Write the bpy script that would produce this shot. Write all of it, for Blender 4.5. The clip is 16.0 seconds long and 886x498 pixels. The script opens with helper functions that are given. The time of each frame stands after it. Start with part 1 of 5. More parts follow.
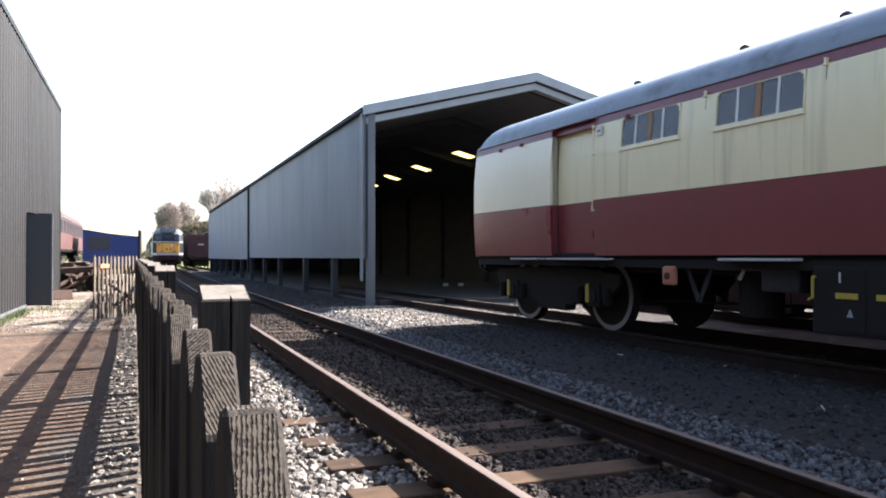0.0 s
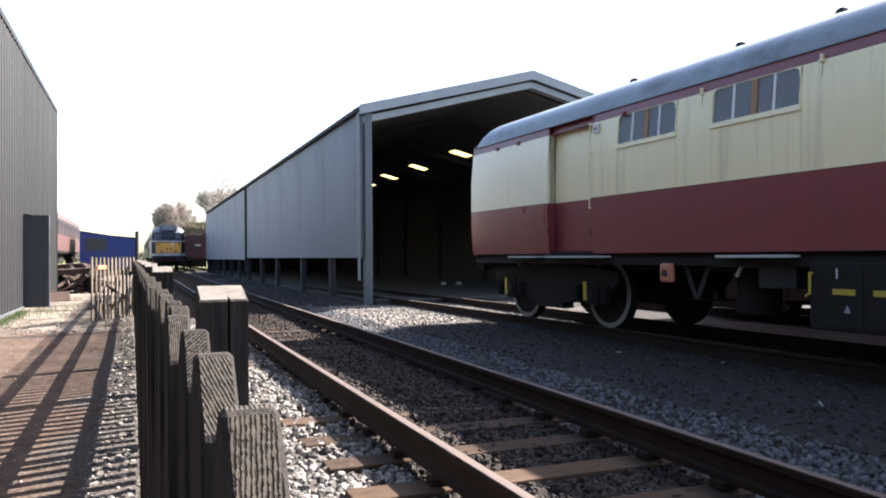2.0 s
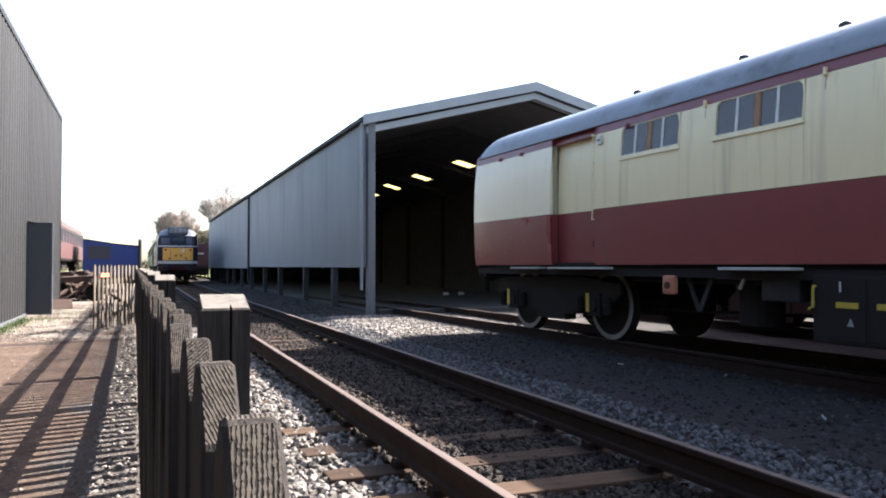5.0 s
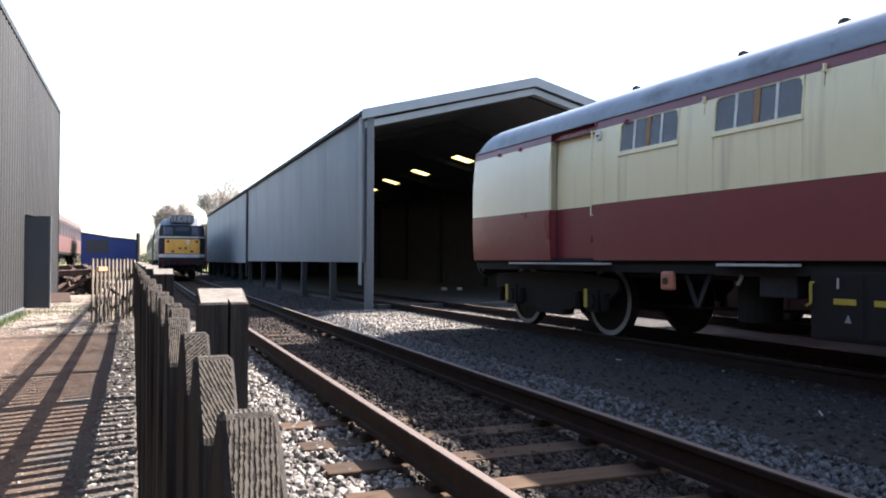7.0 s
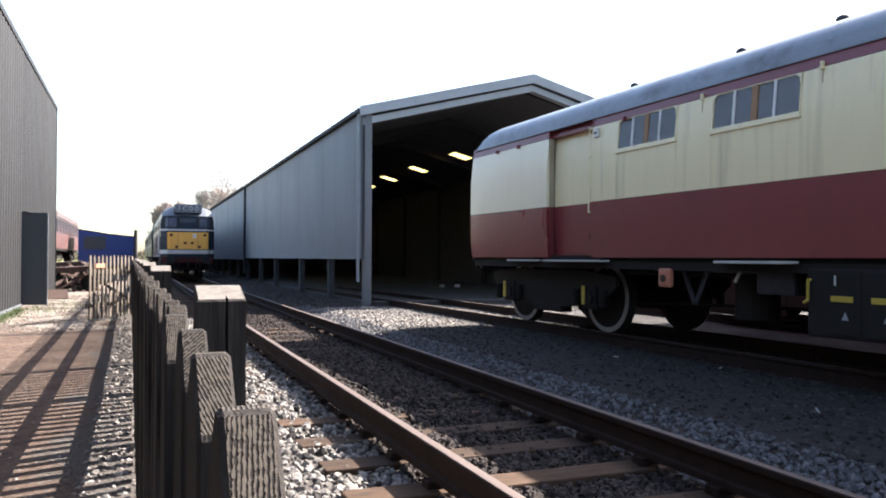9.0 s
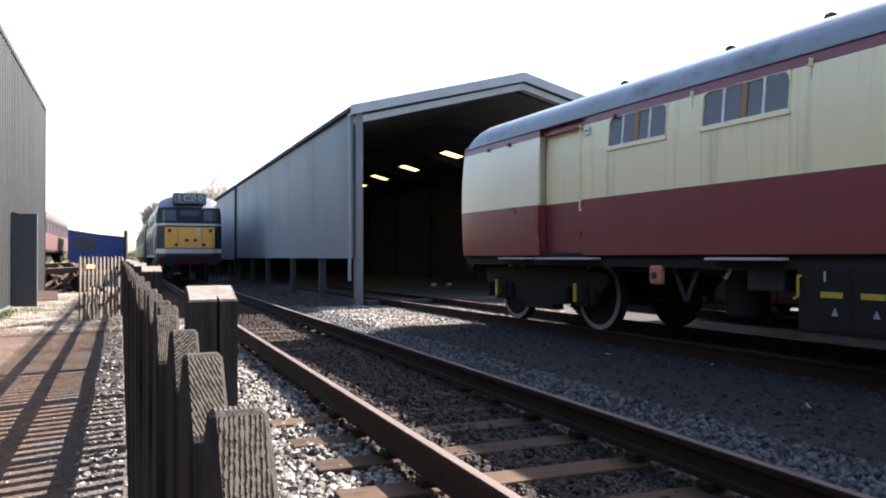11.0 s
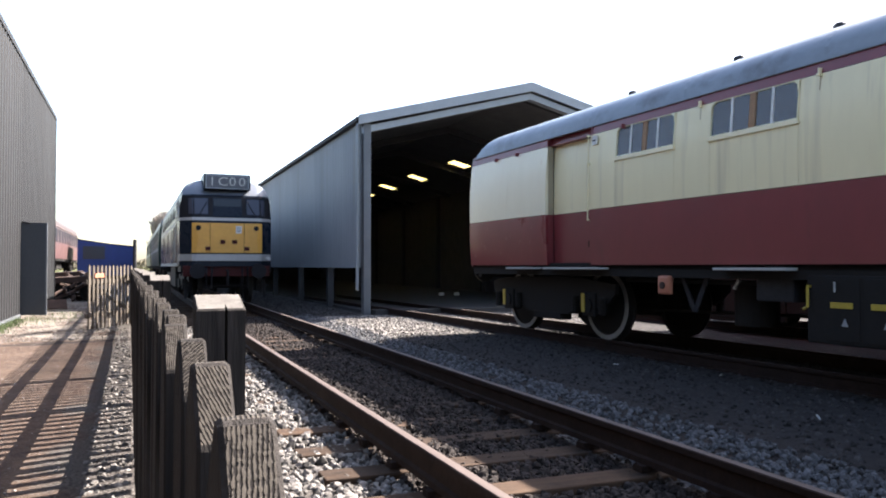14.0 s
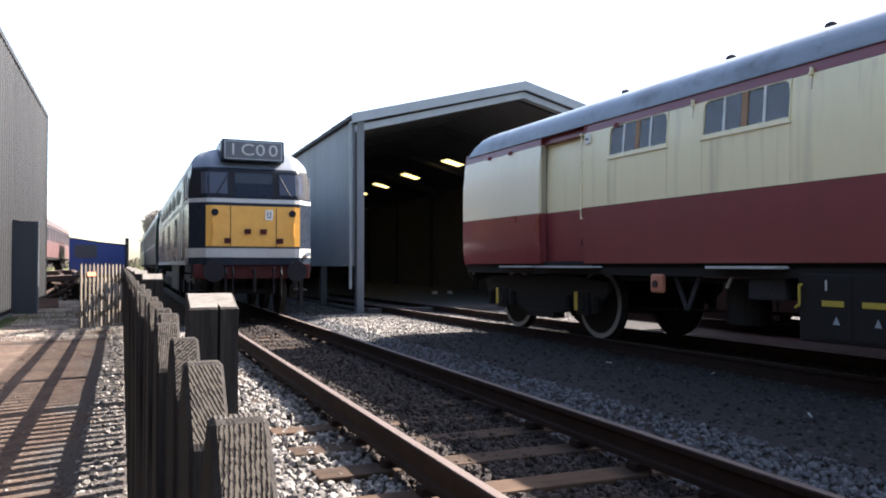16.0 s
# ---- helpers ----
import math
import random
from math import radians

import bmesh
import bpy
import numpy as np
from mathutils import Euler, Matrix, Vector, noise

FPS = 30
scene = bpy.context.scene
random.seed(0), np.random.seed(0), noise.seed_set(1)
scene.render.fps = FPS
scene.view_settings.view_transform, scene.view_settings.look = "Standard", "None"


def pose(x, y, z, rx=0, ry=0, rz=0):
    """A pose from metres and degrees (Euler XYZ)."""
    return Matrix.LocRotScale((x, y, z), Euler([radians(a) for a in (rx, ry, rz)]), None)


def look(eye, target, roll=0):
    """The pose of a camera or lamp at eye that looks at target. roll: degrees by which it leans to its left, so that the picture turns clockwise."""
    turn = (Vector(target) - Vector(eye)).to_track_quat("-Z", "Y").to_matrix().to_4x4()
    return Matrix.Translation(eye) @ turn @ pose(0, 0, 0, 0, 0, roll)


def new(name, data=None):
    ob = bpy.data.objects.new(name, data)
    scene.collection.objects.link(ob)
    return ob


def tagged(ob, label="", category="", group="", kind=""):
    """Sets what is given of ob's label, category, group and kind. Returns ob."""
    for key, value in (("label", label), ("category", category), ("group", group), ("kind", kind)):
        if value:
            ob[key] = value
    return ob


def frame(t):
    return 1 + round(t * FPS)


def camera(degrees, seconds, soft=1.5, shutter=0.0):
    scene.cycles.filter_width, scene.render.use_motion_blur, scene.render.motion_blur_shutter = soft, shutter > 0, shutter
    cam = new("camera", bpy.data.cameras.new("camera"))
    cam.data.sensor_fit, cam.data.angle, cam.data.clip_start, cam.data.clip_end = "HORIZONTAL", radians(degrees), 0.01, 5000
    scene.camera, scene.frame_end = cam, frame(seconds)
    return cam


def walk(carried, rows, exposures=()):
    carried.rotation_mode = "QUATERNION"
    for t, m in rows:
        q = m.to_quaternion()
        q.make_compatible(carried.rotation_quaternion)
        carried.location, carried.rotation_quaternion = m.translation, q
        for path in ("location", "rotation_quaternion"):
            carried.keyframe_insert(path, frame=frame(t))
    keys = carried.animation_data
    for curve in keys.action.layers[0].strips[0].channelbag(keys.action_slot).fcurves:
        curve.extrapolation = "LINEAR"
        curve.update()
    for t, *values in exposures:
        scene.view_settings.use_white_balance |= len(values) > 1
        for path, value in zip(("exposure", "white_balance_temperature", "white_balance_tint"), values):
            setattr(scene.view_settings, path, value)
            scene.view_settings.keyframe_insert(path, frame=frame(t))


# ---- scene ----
cam = camera(60.2, 16.0, soft=1.95)
walk(cam, [
    (0.0, pose(0, 0, 1.2, 90.590, 0.000, -21.440)),
    (0.5, pose(0, 0, 1.2, 90.842, 0.030, -21.580)),
    (1.0, pose(0, 0, 1.2, 91.020, 0.313, -21.441)),
    (1.5, pose(0, 0, 1.2, 90.818, 0.402, -21.464)),
    (2.0, pose(0, 0, 1.2, 90.505, 0.412, -21.617)),
    (2.5, pose(0, 0, 1.2, 90.777, 0.679, -21.783)),
    (3.0, pose(0, 0, 1.2, 90.993, 0.648, -21.631)),
    (3.5, pose(0, 0, 1.2, 91.189, 0.381, -21.433)),
    (4.0, pose(0, 0, 1.2, 91.422, 0.070, -21.382)),
    (6.5, pose(0, 0, 1.2, 90.916, -0.123, -21.486)),
    (7.0, pose(0, 0, 1.2, 90.907, -0.230, -21.550)),
    (7.5, pose(0, 0, 1.2, 90.998, -0.294, -21.574)),
    (8.0, pose(0, 0, 1.2, 90.889, -0.471, -21.821)),
    (8.5, pose(0, 0, 1.2, 90.776, -0.458, -21.721)),
    (9.0, pose(0, 0, 1.2, 90.683, -0.269, -21.713)),
    (11.5, pose(0, 0, 1.2, 90.603, 0.130, -22.385)),
    (12.0, pose(0, 0, 1.2, 91.017, 0.041, -21.969)),
    (12.5, pose(0, 0, 1.2, 90.967, 0.129, -21.811)),
    (13.0, pose(0, 0, 1.2, 91.059, -0.079, -21.793)),
    (13.5, pose(0, 0, 1.2, 91.244, -0.178, -21.707)),
    (14.0, pose(0, 0, 1.2, 91.297, 0.003, -21.762)),
    (14.5, pose(0, 0, 1.2, 91.422, -0.126, -21.717)),
    (15.0, pose(0, 0, 1.2, 91.416, -0.131, -21.791)),
    (15.5, pose(0, 0, 1.2, 91.096, 0.214, -22.229)),
    (16.0, pose(0, 0, 1.2, 91.188, 0.013, -22.266)),
], exposures=[(0.0, 2.72, 6600, 12), (16.0, 2.72, 6600, 12)])

# ---- daylight: clear sky, sun high on the far side of the carriage ----
SUN_ELEV, SUN_AZ = radians(40.9), radians(77.5)      # azimuth from +y towards +x
world = bpy.data.worlds.new("world")
scene.world = world
world.use_nodes = True
wt = world.node_tree
sky = wt.nodes.new("ShaderNodeTexSky")
sky.sky_type, sky.sun_disc = "NISHITA", False
sky.sun_elevation, sky.sun_rotation = SUN_ELEV, SUN_AZ
sky.air_density, sky.dust_density, sky.ozone_density = 1.0, 2.0, 1.0
wt.links.new(sky.outputs[0], wt.nodes["Background"].inputs[0])
wt.nodes["Background"].inputs[1].default_value = 0.082
sun = new("sun", bpy.data.lights.new("sun", "SUN"))
sun.data.energy, sun.data.angle, sun.data.color = 5.0, radians(0.5), (1.0, 0.945, 0.88)
sun.matrix_world = look((math.sin(SUN_AZ) * math.cos(SUN_ELEV) * 100, math.cos(SUN_AZ) * math.cos(SUN_ELEV) * 100,
                         math.sin(SUN_ELEV) * 100), (0, 0, 0))


# ---- materials ----
def material(name, a, b=None, rough=0.7, metal=0.0, scale=(1, 1, 1), fine=25.0, coarse=2.0, bump=0.2, spread=0.5,
             stain=None, stain_scale=(1, 1, 1), stain_at=0.6, random=0.0, island=0.0, depth=0.01, coat=0.0, spec=0.5, turn=None):
    """Base colour a varied towards b at a coarse and a fine scale, stained with a third colour, with fine relief."""
    m = bpy.data.materials.new(name)
    m.use_nodes = True
    t = m.node_tree
    p = t.nodes["Principled BSDF"]
    link = t.links.new
    b = b or tuple(c * 0.75 for c in a)
    co = t.nodes.new("ShaderNodeTexCoord")

    def noise_at(s, mapping, detail=5.0, turned=None):
        mp = t.nodes.new("ShaderNodeMapping")
        mp.inputs["Scale"].default_value = mapping
        source = co.outputs["Object"]
        if turned:
            rot = t.nodes.new("ShaderNodeMapping")
            rot.inputs["Rotation"].default_value = [radians(a) for a in turned]
            link(source, rot.inputs[0])
            source = rot.outputs[0]
        link(source, mp.inputs[0])
        n = t.nodes.new("ShaderNodeTexNoise")
        n.inputs["Scale"].default_value, n.inputs["Detail"].default_value = s, detail
        n.inputs["Roughness"].default_value = 0.65
        link(mp.outputs[0], n.inputs["Vector"])
        return n.outputs["Fac"]

    def ramp(x, lo, hi):
        r = t.nodes.new("ShaderNodeMapRange")
        r.inputs["From Min"].default_value, r.inputs["From Max"].default_value = lo, hi
        link(x, r.inputs["Value"])
        return r.outputs[0]

    def mix(f, x, y):
        n = t.nodes.new("ShaderNodeMix")
        n.data_type = "RGBA"
        for s, v in ((n.inputs[0], f), (n.inputs[6], x), (n.inputs[7], y)):
            if hasattr(v, "links"):
                link(v, s)
            else:
                s.default_value = v if isinstance(v, float) else (*v, 1)
        return n.outputs[2]

    nf, nc = noise_at(fine, scale, 6.0), noise_at(coarse, scale)
    sm = t.nodes.new("ShaderNodeMath")
    sm.operation = "MULTIPLY_ADD"
    link(nf, sm.inputs[0])
    sm.inputs[1].default_value = 0.5
    hm = t.nodes.new("ShaderNodeMath")
    hm.operation = "MULTIPLY"
    link(nc, hm.inputs[0])
    hm.inputs[1].default_value = 0.5
    link(hm.outputs[0], sm.inputs[2])
    col = mix(ramp(sm.outputs[0], 0.5 - spread * 0.3, 0.5 + spread * 0.3), a, b)
    if stain:
        col = mix(ramp(noise_at(1.0, stain_scale, 4.0, turn), stain_at, stain_at + 0.22), col, stain)
    if random or island:
        if island:
            src = t.nodes.new("ShaderNodeNewGeometry").outputs["Random Per Island"]
        else:
            src = t.nodes.new("ShaderNodeObjectInfo").outputs["Random"]
        amount = random or island
        hsv = t.nodes.new("ShaderNodeHueSaturation")
        link(ramp(src, -0.0, 1.0), hsv.inputs["Value"])
        hsv.inputs["Value"].links[0].from_node.inputs["To Min"].default_value = 1 - amount
        hsv.inputs["Value"].links[0].from_node.inputs["To Max"].default_value = 1 + amount
        link(col, hsv.inputs["Color"])
        col = hsv.outputs[0]
    link(col, p.inputs["Base Color"])
    link(ramp(nc, 0, 1), p.inputs["Roughness"])
    rr = p.inputs["Roughness"].links[0].from_node
    rr.inputs["To Min"].default_value, rr.inputs["To Max"].default_value = max(0.03, rough - 0.12), min(1.0, rough + 0.12)
    p.inputs["Metallic"].default_value = metal
    p.inputs["Specular IOR Level"].default_value = spec
    if coat:
        p.inputs["Coat Weight"].default_value = coat
    if bump:
        bp = t.nodes.new("ShaderNodeBump")
        bp.inputs["Strength"].default_value, bp.inputs["Distance"].default_value = bump, depth
        link(nf, bp.inputs["Height"])
        link(bp.outputs[0], p.inputs["Normal"])
    return m


def glass_dark(name, tint=(0.02, 0.025, 0.03), rough=0.06):
    m = bpy.data.materials.new(name)
    m.use_nodes = True
    p = m.node_tree.nodes["Principled BSDF"]
    p.inputs["Base Color"].default_value, p.inputs["Roughness"].default_value = (*tint, 1), rough
    p.inputs["Specular IOR Level"].default_value = 0.3
    return m


def glass_clear(name, tint=(0.9, 0.93, 0.94)):
    m = bpy.data.materials.new(name)
    m.use_nodes = True
    t = m.node_tree
    out = t.nodes["Material Output"]
    gl, tr, mx, fr = (t.nodes.new("ShaderNode" + k) for k in ("BsdfGlossy", "BsdfTransparent", "MixShader", "Fresnel"))
    gl.inputs["Roughness"].default_value = 0.05
    tr.inputs["Color"].default_value = (*tint, 1)
    fr.inputs["IOR"].default_value = 1.5
    t.links.new(fr.outputs[0], mx.inputs[0])
    t.links.new(tr.outputs[0], mx.inputs[1])
    t.links.new(gl.outputs[0], mx.inputs[2])
    # a film of dust over the pane, its grey also standing for reflections
    df, dust, nz = t.nodes.new("ShaderNodeBsdfDiffuse"), t.nodes.new("ShaderNodeMixShader"), t.nodes.new("ShaderNodeTexNoise")
    rg = t.nodes.new("ShaderNodeMapRange")
    nz.inputs["Scale"].default_value = 7.0
    rg.inputs["To Min"].default_value, rg.inputs["To Max"].default_value = 0.48, 0.62
    df.inputs["Color"].default_value = (0.19, 0.195, 0.20, 1)
    t.links.new(nz.outputs["Fac"], rg.inputs["Value"])
    t.links.new(rg.outputs[0], dust.inputs[0])
    t.links.new(mx.outputs[0], dust.inputs[1])
    t.links.new(df.outputs[0], dust.inputs[2])
    t.links.new(dust.outputs[0], out.inputs["Surface"])
    return m


def translucent(name, colour):
    m = bpy.data.materials.new(name)
    m.use_nodes = True
    t = m.node_tree
    tl = t.nodes.new("ShaderNodeBsdfTranslucent")
    tl.inputs["Color"].default_value = (*colour, 1)
    t.links.new(tl.outputs[0], t.nodes["Material Output"].inputs["Surface"])
    return m


M_CLAD = material("grey_sheet_cladding", (0.2322, 0.2451, 0.2623), (0.1892, 0.2021, 0.2193), 0.55, 0.0, (1, 1, 0.12), 14, 1.1, 0.08,
                  stain=(0.172, 0.172, 0.1591), stain_scale=(1.2, 1.2, 0.10), stain_at=0.56)
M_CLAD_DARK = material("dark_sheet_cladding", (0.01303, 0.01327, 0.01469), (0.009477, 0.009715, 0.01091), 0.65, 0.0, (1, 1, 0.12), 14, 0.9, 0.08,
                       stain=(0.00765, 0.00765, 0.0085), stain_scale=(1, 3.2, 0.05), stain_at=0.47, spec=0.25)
M_TRIM = material("grey_trim", (0.25, 0.275, 0.295), (0.20, 0.22, 0.24), 0.5, fine=18, bump=0.05)
M_POST = material("corner_post_paint", (0.10, 0.108, 0.12), (0.07, 0.077, 0.086), 0.5, bump=0.05)
M_PIPE = material("grey_pipe", (0.26, 0.28, 0.29), (0.2, 0.22, 0.23), 0.5, bump=0.05)
M_STEELDARK = material("dark_structural_steel", (0.03375, 0.0345, 0.039), (0.0225, 0.0225, 0.024), 0.7, bump=0.1, spec=0.15)
# lining colour darkened to hold the shade inside the shed
M_INNER = material("shaded_shed_lining", (0.054, 0.054, 0.05625), (0.036, 0.036, 0.03825), 0.85, bump=0.1)
M_ROOFSHEET = material("roof_sheet", (0.10, 0.105, 0.11), (0.07, 0.073, 0.077), 0.7, bump=0.1)
# concrete far below its own tone, for the shade indoors
M_CONCRETE_SHADE = material("concrete", (0.036, 0.0342, 0.0324), (0.0216, 0.02052, 0.01944), 0.95, fine=30, coarse=1.5, bump=0.3, stain=(0.0432, 0.0396, 0.036), stain_at=0.55)
M_DOOR = material("dark_door_paint", (0.018, 0.022, 0.028), (0.03, 0.034, 0.04), 0.55, bump=0.08)
M_SKYLIGHT = translucent("skylight_sheet", (0.62, 0.55, 0.33))
# worn rail head, its colour brightened for the sun on it
M_RAILTOP = material("rail_lit_worn_head", (0.1054, 0.07936, 0.06944), (0.062, 0.04588, 0.03968), 0.7, 0.0, (8, 0.4, 8), 12, 1, 0.1, spec=0.2)
# rust darkened for the shaded sides of rails and chairs
M_RAILRUST = material("rail_shaded_rust", (0.02639, 0.01547, 0.01228), (0.01365, 0.0091, 0.007735), 0.85, 0.1, fine=35, coarse=4, bump=0.4, spec=0.15)
M_SLEEPER = material("sleeper_timber", (0.06223, 0.03672, 0.02178), (0.028, 0.01711, 0.0112), 0.85, 0, (1, 9, 9), 9, 2, 0.5, random=0.25,
                     stain=(0.01245, 0.01058, 0.009332), stain_scale=(2, 6, 6), stain_at=0.56, spec=0.15)
# sleeper timber darkened to hold the shade beneath the coach
M_SLEEPER_SHADE = material("shaded_sleeper_timber", (0.039, 0.0312, 0.026), (0.0208, 0.0169, 0.0143), 0.9, 0, (1, 9, 9), 9, 2, 0.5, spec=0.1)
M_STONE = material("ballast_stone", (0.194, 0.1793, 0.1646), (0.07643, 0.06761, 0.06174), 0.9, fine=45, coarse=12, bump=0.4, island=0.8, spec=0.15)
M_STONE_BROWN = material("ballast_brown", (0.03984, 0.03134, 0.02789), (0.01594, 0.01275, 0.01142), 0.9, fine=45, coarse=12, bump=0.4, island=0.5, spec=0.15)
M_STONE_GREY = material("ballast_grey", (0.1074, 0.1074, 0.1123), (0.04883, 0.04883, 0.05078), 0.9, fine=45, coarse=12, bump=0.4, island=0.45, spec=0.15)
# darker copy of the ballast for ground in the coach's and shed's shadow
M_STONE_SHADE = material("ballast_shaded", (0.0459, 0.04246, 0.04131), (0.02295, 0.02065, 0.02065), 0.9, fine=45, coarse=12, bump=0.4, island=0.7, spec=0.15)
# weathered sides of pickets and posts, darkened for shade; their tops stay paler
M_WOOD_SHADE = material("shaded_weathered_wood", (0.03825, 0.03213, 0.02856), (0.01734, 0.01479, 0.01326), 0.9, 0, (14, 14, 1.0), 10, 1.5, 0.7, random=0.2,
                  stain=(0.0102, 0.00867, 0.00816), stain_scale=(30, 30, 2.0), stain_at=0.52, depth=0.006, spec=0.15)
M_POSTTOP = material("pale_post_top", (0.1228, 0.1091, 0.09548), (0.07502, 0.06479, 0.05456), 0.9, 0, (1, 1, 1), 90, 22, 0.6,
                     stain=(0.0341, 0.02558, 0.02046), stain_scale=(28, 60, 60), stain_at=0.52, depth=0.004)


def sawn_grain(name, turn, pitch):
    """Weathered saw-cut end of a picket: raised pale ridges between dark grooves, pitted along their length."""
    m = bpy.data.materials.new(name)
    m.use_nodes = True
    t = m.node_tree
    p = t.nodes["Principled BSDF"]
    link = t.links.new
    co, mp, wv, nz, big = (t.nodes.new("ShaderNode" + k) for k in ("TexCoord", "Mapping", "TexWave", "TexNoise", "TexNoise"))
    rot = t.nodes.new("ShaderNodeMapping")
    rot.inputs["Rotation"].default_value = [radians(a) for a in (turn[0], 0, 0)]
    mp.inputs["Rotation"].default_value = [0, 0, radians(turn[1])]
    link(co.outputs["Object"], rot.inputs[0])
    link(rot.outputs[0], mp.inputs[0])
    wv.wave_type, wv.bands_direction, wv.wave_profile = "BANDS", "X", "SIN"
    for k, v in (("Scale", 0.314 / pitch), ("Distortion", 2.4), ("Detail", 4.0), ("Detail Scale", 1.4), ("Detail Roughness", 0.6)):
        wv.inputs[k].default_value = v
    link(mp.outputs[0], wv.inputs["Vector"])
    nz.inputs["Scale"].default_value, nz.inputs["Detail"].default_value = 330.0, 3.0
    link(mp.outputs[0], nz.inputs["Vector"])
    big.inputs["Scale"].default_value, big.inputs["Detail"].default_value = 45.0, 3.0
    link(mp.outputs[0], big.inputs["Vector"])
    height = t.nodes.new("ShaderNodeMath")
    height.operation = "MULTIPLY_ADD"
    link(nz.outputs["Fac"], height.inputs[0])
    height.inputs[1].default_value = 3.2
    link(wv.outputs["Fac"], height.inputs[2])
    edge = t.nodes.new("ShaderNodeMapRange")
    edge.inputs["From Min"].default_value, edge.inputs["From Max"].default_value = 1.55, 2.45
    link(height.outputs[0], edge.inputs["Value"])
    pale = t.nodes.new("ShaderNodeMix")
    pale.data_type = "RGBA"
    pale.inputs[6].default_value, pale.inputs[7].default_value = (0.098, 0.083, 0.069, 1), (0.036, 0.03, 0.024, 1)
    link(big.outputs["Fac"], pale.inputs[0])
    mx = t.nodes.new("ShaderNodeMix")
    mx.data_type = "RGBA"
    mx.inputs[6].default_value = (0.016, 0.013, 0.012, 1)
    link(edge.outputs[0], mx.inputs[0])
    link(pale.outputs[2], mx.inputs[7])
    link(mx.outputs[2], p.inputs["Base Color"])
    p.inputs["Roughness"].default_value, p.inputs["Specular IOR Level"].default_value = 0.9, 0.15
    bp = t.nodes.new("ShaderNodeBump")
    bp.inputs["Strength"].default_value, bp.inputs["Distance"].default_value = 1.0, 0.0022
    link(edge.outputs[0], bp.inputs["Height"])
    link(bp.outputs[0], p.inputs["Normal"])
    return m


M_SAWN = sawn_grain("sawn_end_upright", (-45, 5), 0.0019)
M_SAWN_SLANT = sawn_grain("sawn_end_slanted", (-45, -20), 0.0022)
M_SAWN_CROSS = sawn_grain("sawn_end_crossed", (-45, 46), 0.0025)
# the gate's weathered wood, made paler to show sunlight on it
M_GATEWOOD_LIT = material("sunlit_weathered_wood", (0.1248, 0.104, 0.08323), (0.07075, 0.05826, 0.04786), 0.9, 0, (14, 14, 1.0), 10, 1.5, 0.5, random=0.2, spec=0.15)
M_CREAM = material("cream_coach_paint", (0.78, 0.69, 0.42), (0.69, 0.60, 0.36), 0.38, 0, (1, 1, 0.25), 6, 0.8, 0.03, spread=0.9,
                   stain=(0.55, 0.47, 0.29), stain_scale=(5.0, 5.0, 0.22), stain_at=0.55, coat=0.15)
M_CREAM_END = material("repainted_cream", (0.80, 0.73, 0.53), (0.74, 0.66, 0.46), 0.36, 0, (1, 1, 0.4), 5, 0.9, 0.03, spread=0.8,
                       stain=(0.58, 0.40, 0.20), stain_scale=(2.4, 2.4, 1.6), stain_at=0.63, coat=0.2)
# darker cream that paints the shade on the door reveals
M_CREAM_SHADE = material("shaded_cream_paint", (0.40, 0.34, 0.22), (0.30, 0.25, 0.17), 0.6, 0, (1, 1, 0.3), 10, 2.0, 0.05)
M_MAROON = material("maroon_coach_paint", (0.1921, 0.03294, 0.03843), (0.1464, 0.02836, 0.03294), 0.32, 0, (1, 1, 0.5), 6, 0.7, 0.03, spread=0.9,
                    stain=(0.08235, 0.02745, 0.02745), stain_scale=(2.2, 2.2, 0.5), stain_at=0.60, coat=0.12)
M_MAROON_END = material("scuffed_red_paint", (0.19, 0.026, 0.032), (0.145, 0.022, 0.028), 0.3, 0, (1, 1, 0.6), 7, 1.4, 0.04, spread=0.9,
                        stain=(0.30, 0.16, 0.14), stain_scale=(4.0, 4.0, 7.0), stain_at=0.64, coat=0.2)
M_ROOF = material("grey_coach_roof", (0.21, 0.24, 0.265), (0.15, 0.172, 0.195), 0.34, 0, (1, 0.5, 1), 9, 1.2, 0.1,
                  stain=(0.095, 0.10, 0.108), stain_scale=(0.9, 1.6, 2.2), stain_at=0.50)
M_UNDER = material("underframe_black", (0.0135, 0.01305, 0.0126), (0.0189, 0.0171, 0.01575), 0.85, fine=20, bump=0.2, spec=0.15)
M_WHITE = material("white_paint", (0.66, 0.65, 0.62), (0.52, 0.51, 0.48), 0.5, bump=0.05, fine=12)
M_LOCOWHITE = material("dull_white_band", (0.40, 0.39, 0.37), (0.30, 0.29, 0.28), 0.55, bump=0.05, fine=12)
M_STEP = material("pale_step_board", (0.42, 0.42, 0.40), (0.30, 0.30, 0.28), 0.7, bump=0.1)
M_YELLOWMARK = material("yellow_marking", (0.434, 0.322, 0.035), (0.315, 0.231, 0.028), 0.55, bump=0.05)
M_ORANGE = material("orange_paint", (0.45, 0.17, 0.10), (0.33, 0.12, 0.07), 0.5, bump=0.05)
M_GLASS = glass_clear("window_glass")
M_PALE_BACK = material("window_backing", (0.60, 0.62, 0.64), (0.42, 0.43, 0.45), 0.6, bump=0.02)
M_PLY = material("brown_ply", (0.32, 0.18, 0.09), (0.24, 0.135, 0.07), 0.7, 0, (1, 1, 8), 8, 2, 0.1)
M_LOCO = material("dark_green_loco_paint", (0.0144, 0.0198, 0.0306), (0.0108, 0.0153, 0.0234), 0.28, bump=0.02, spec=0.1)
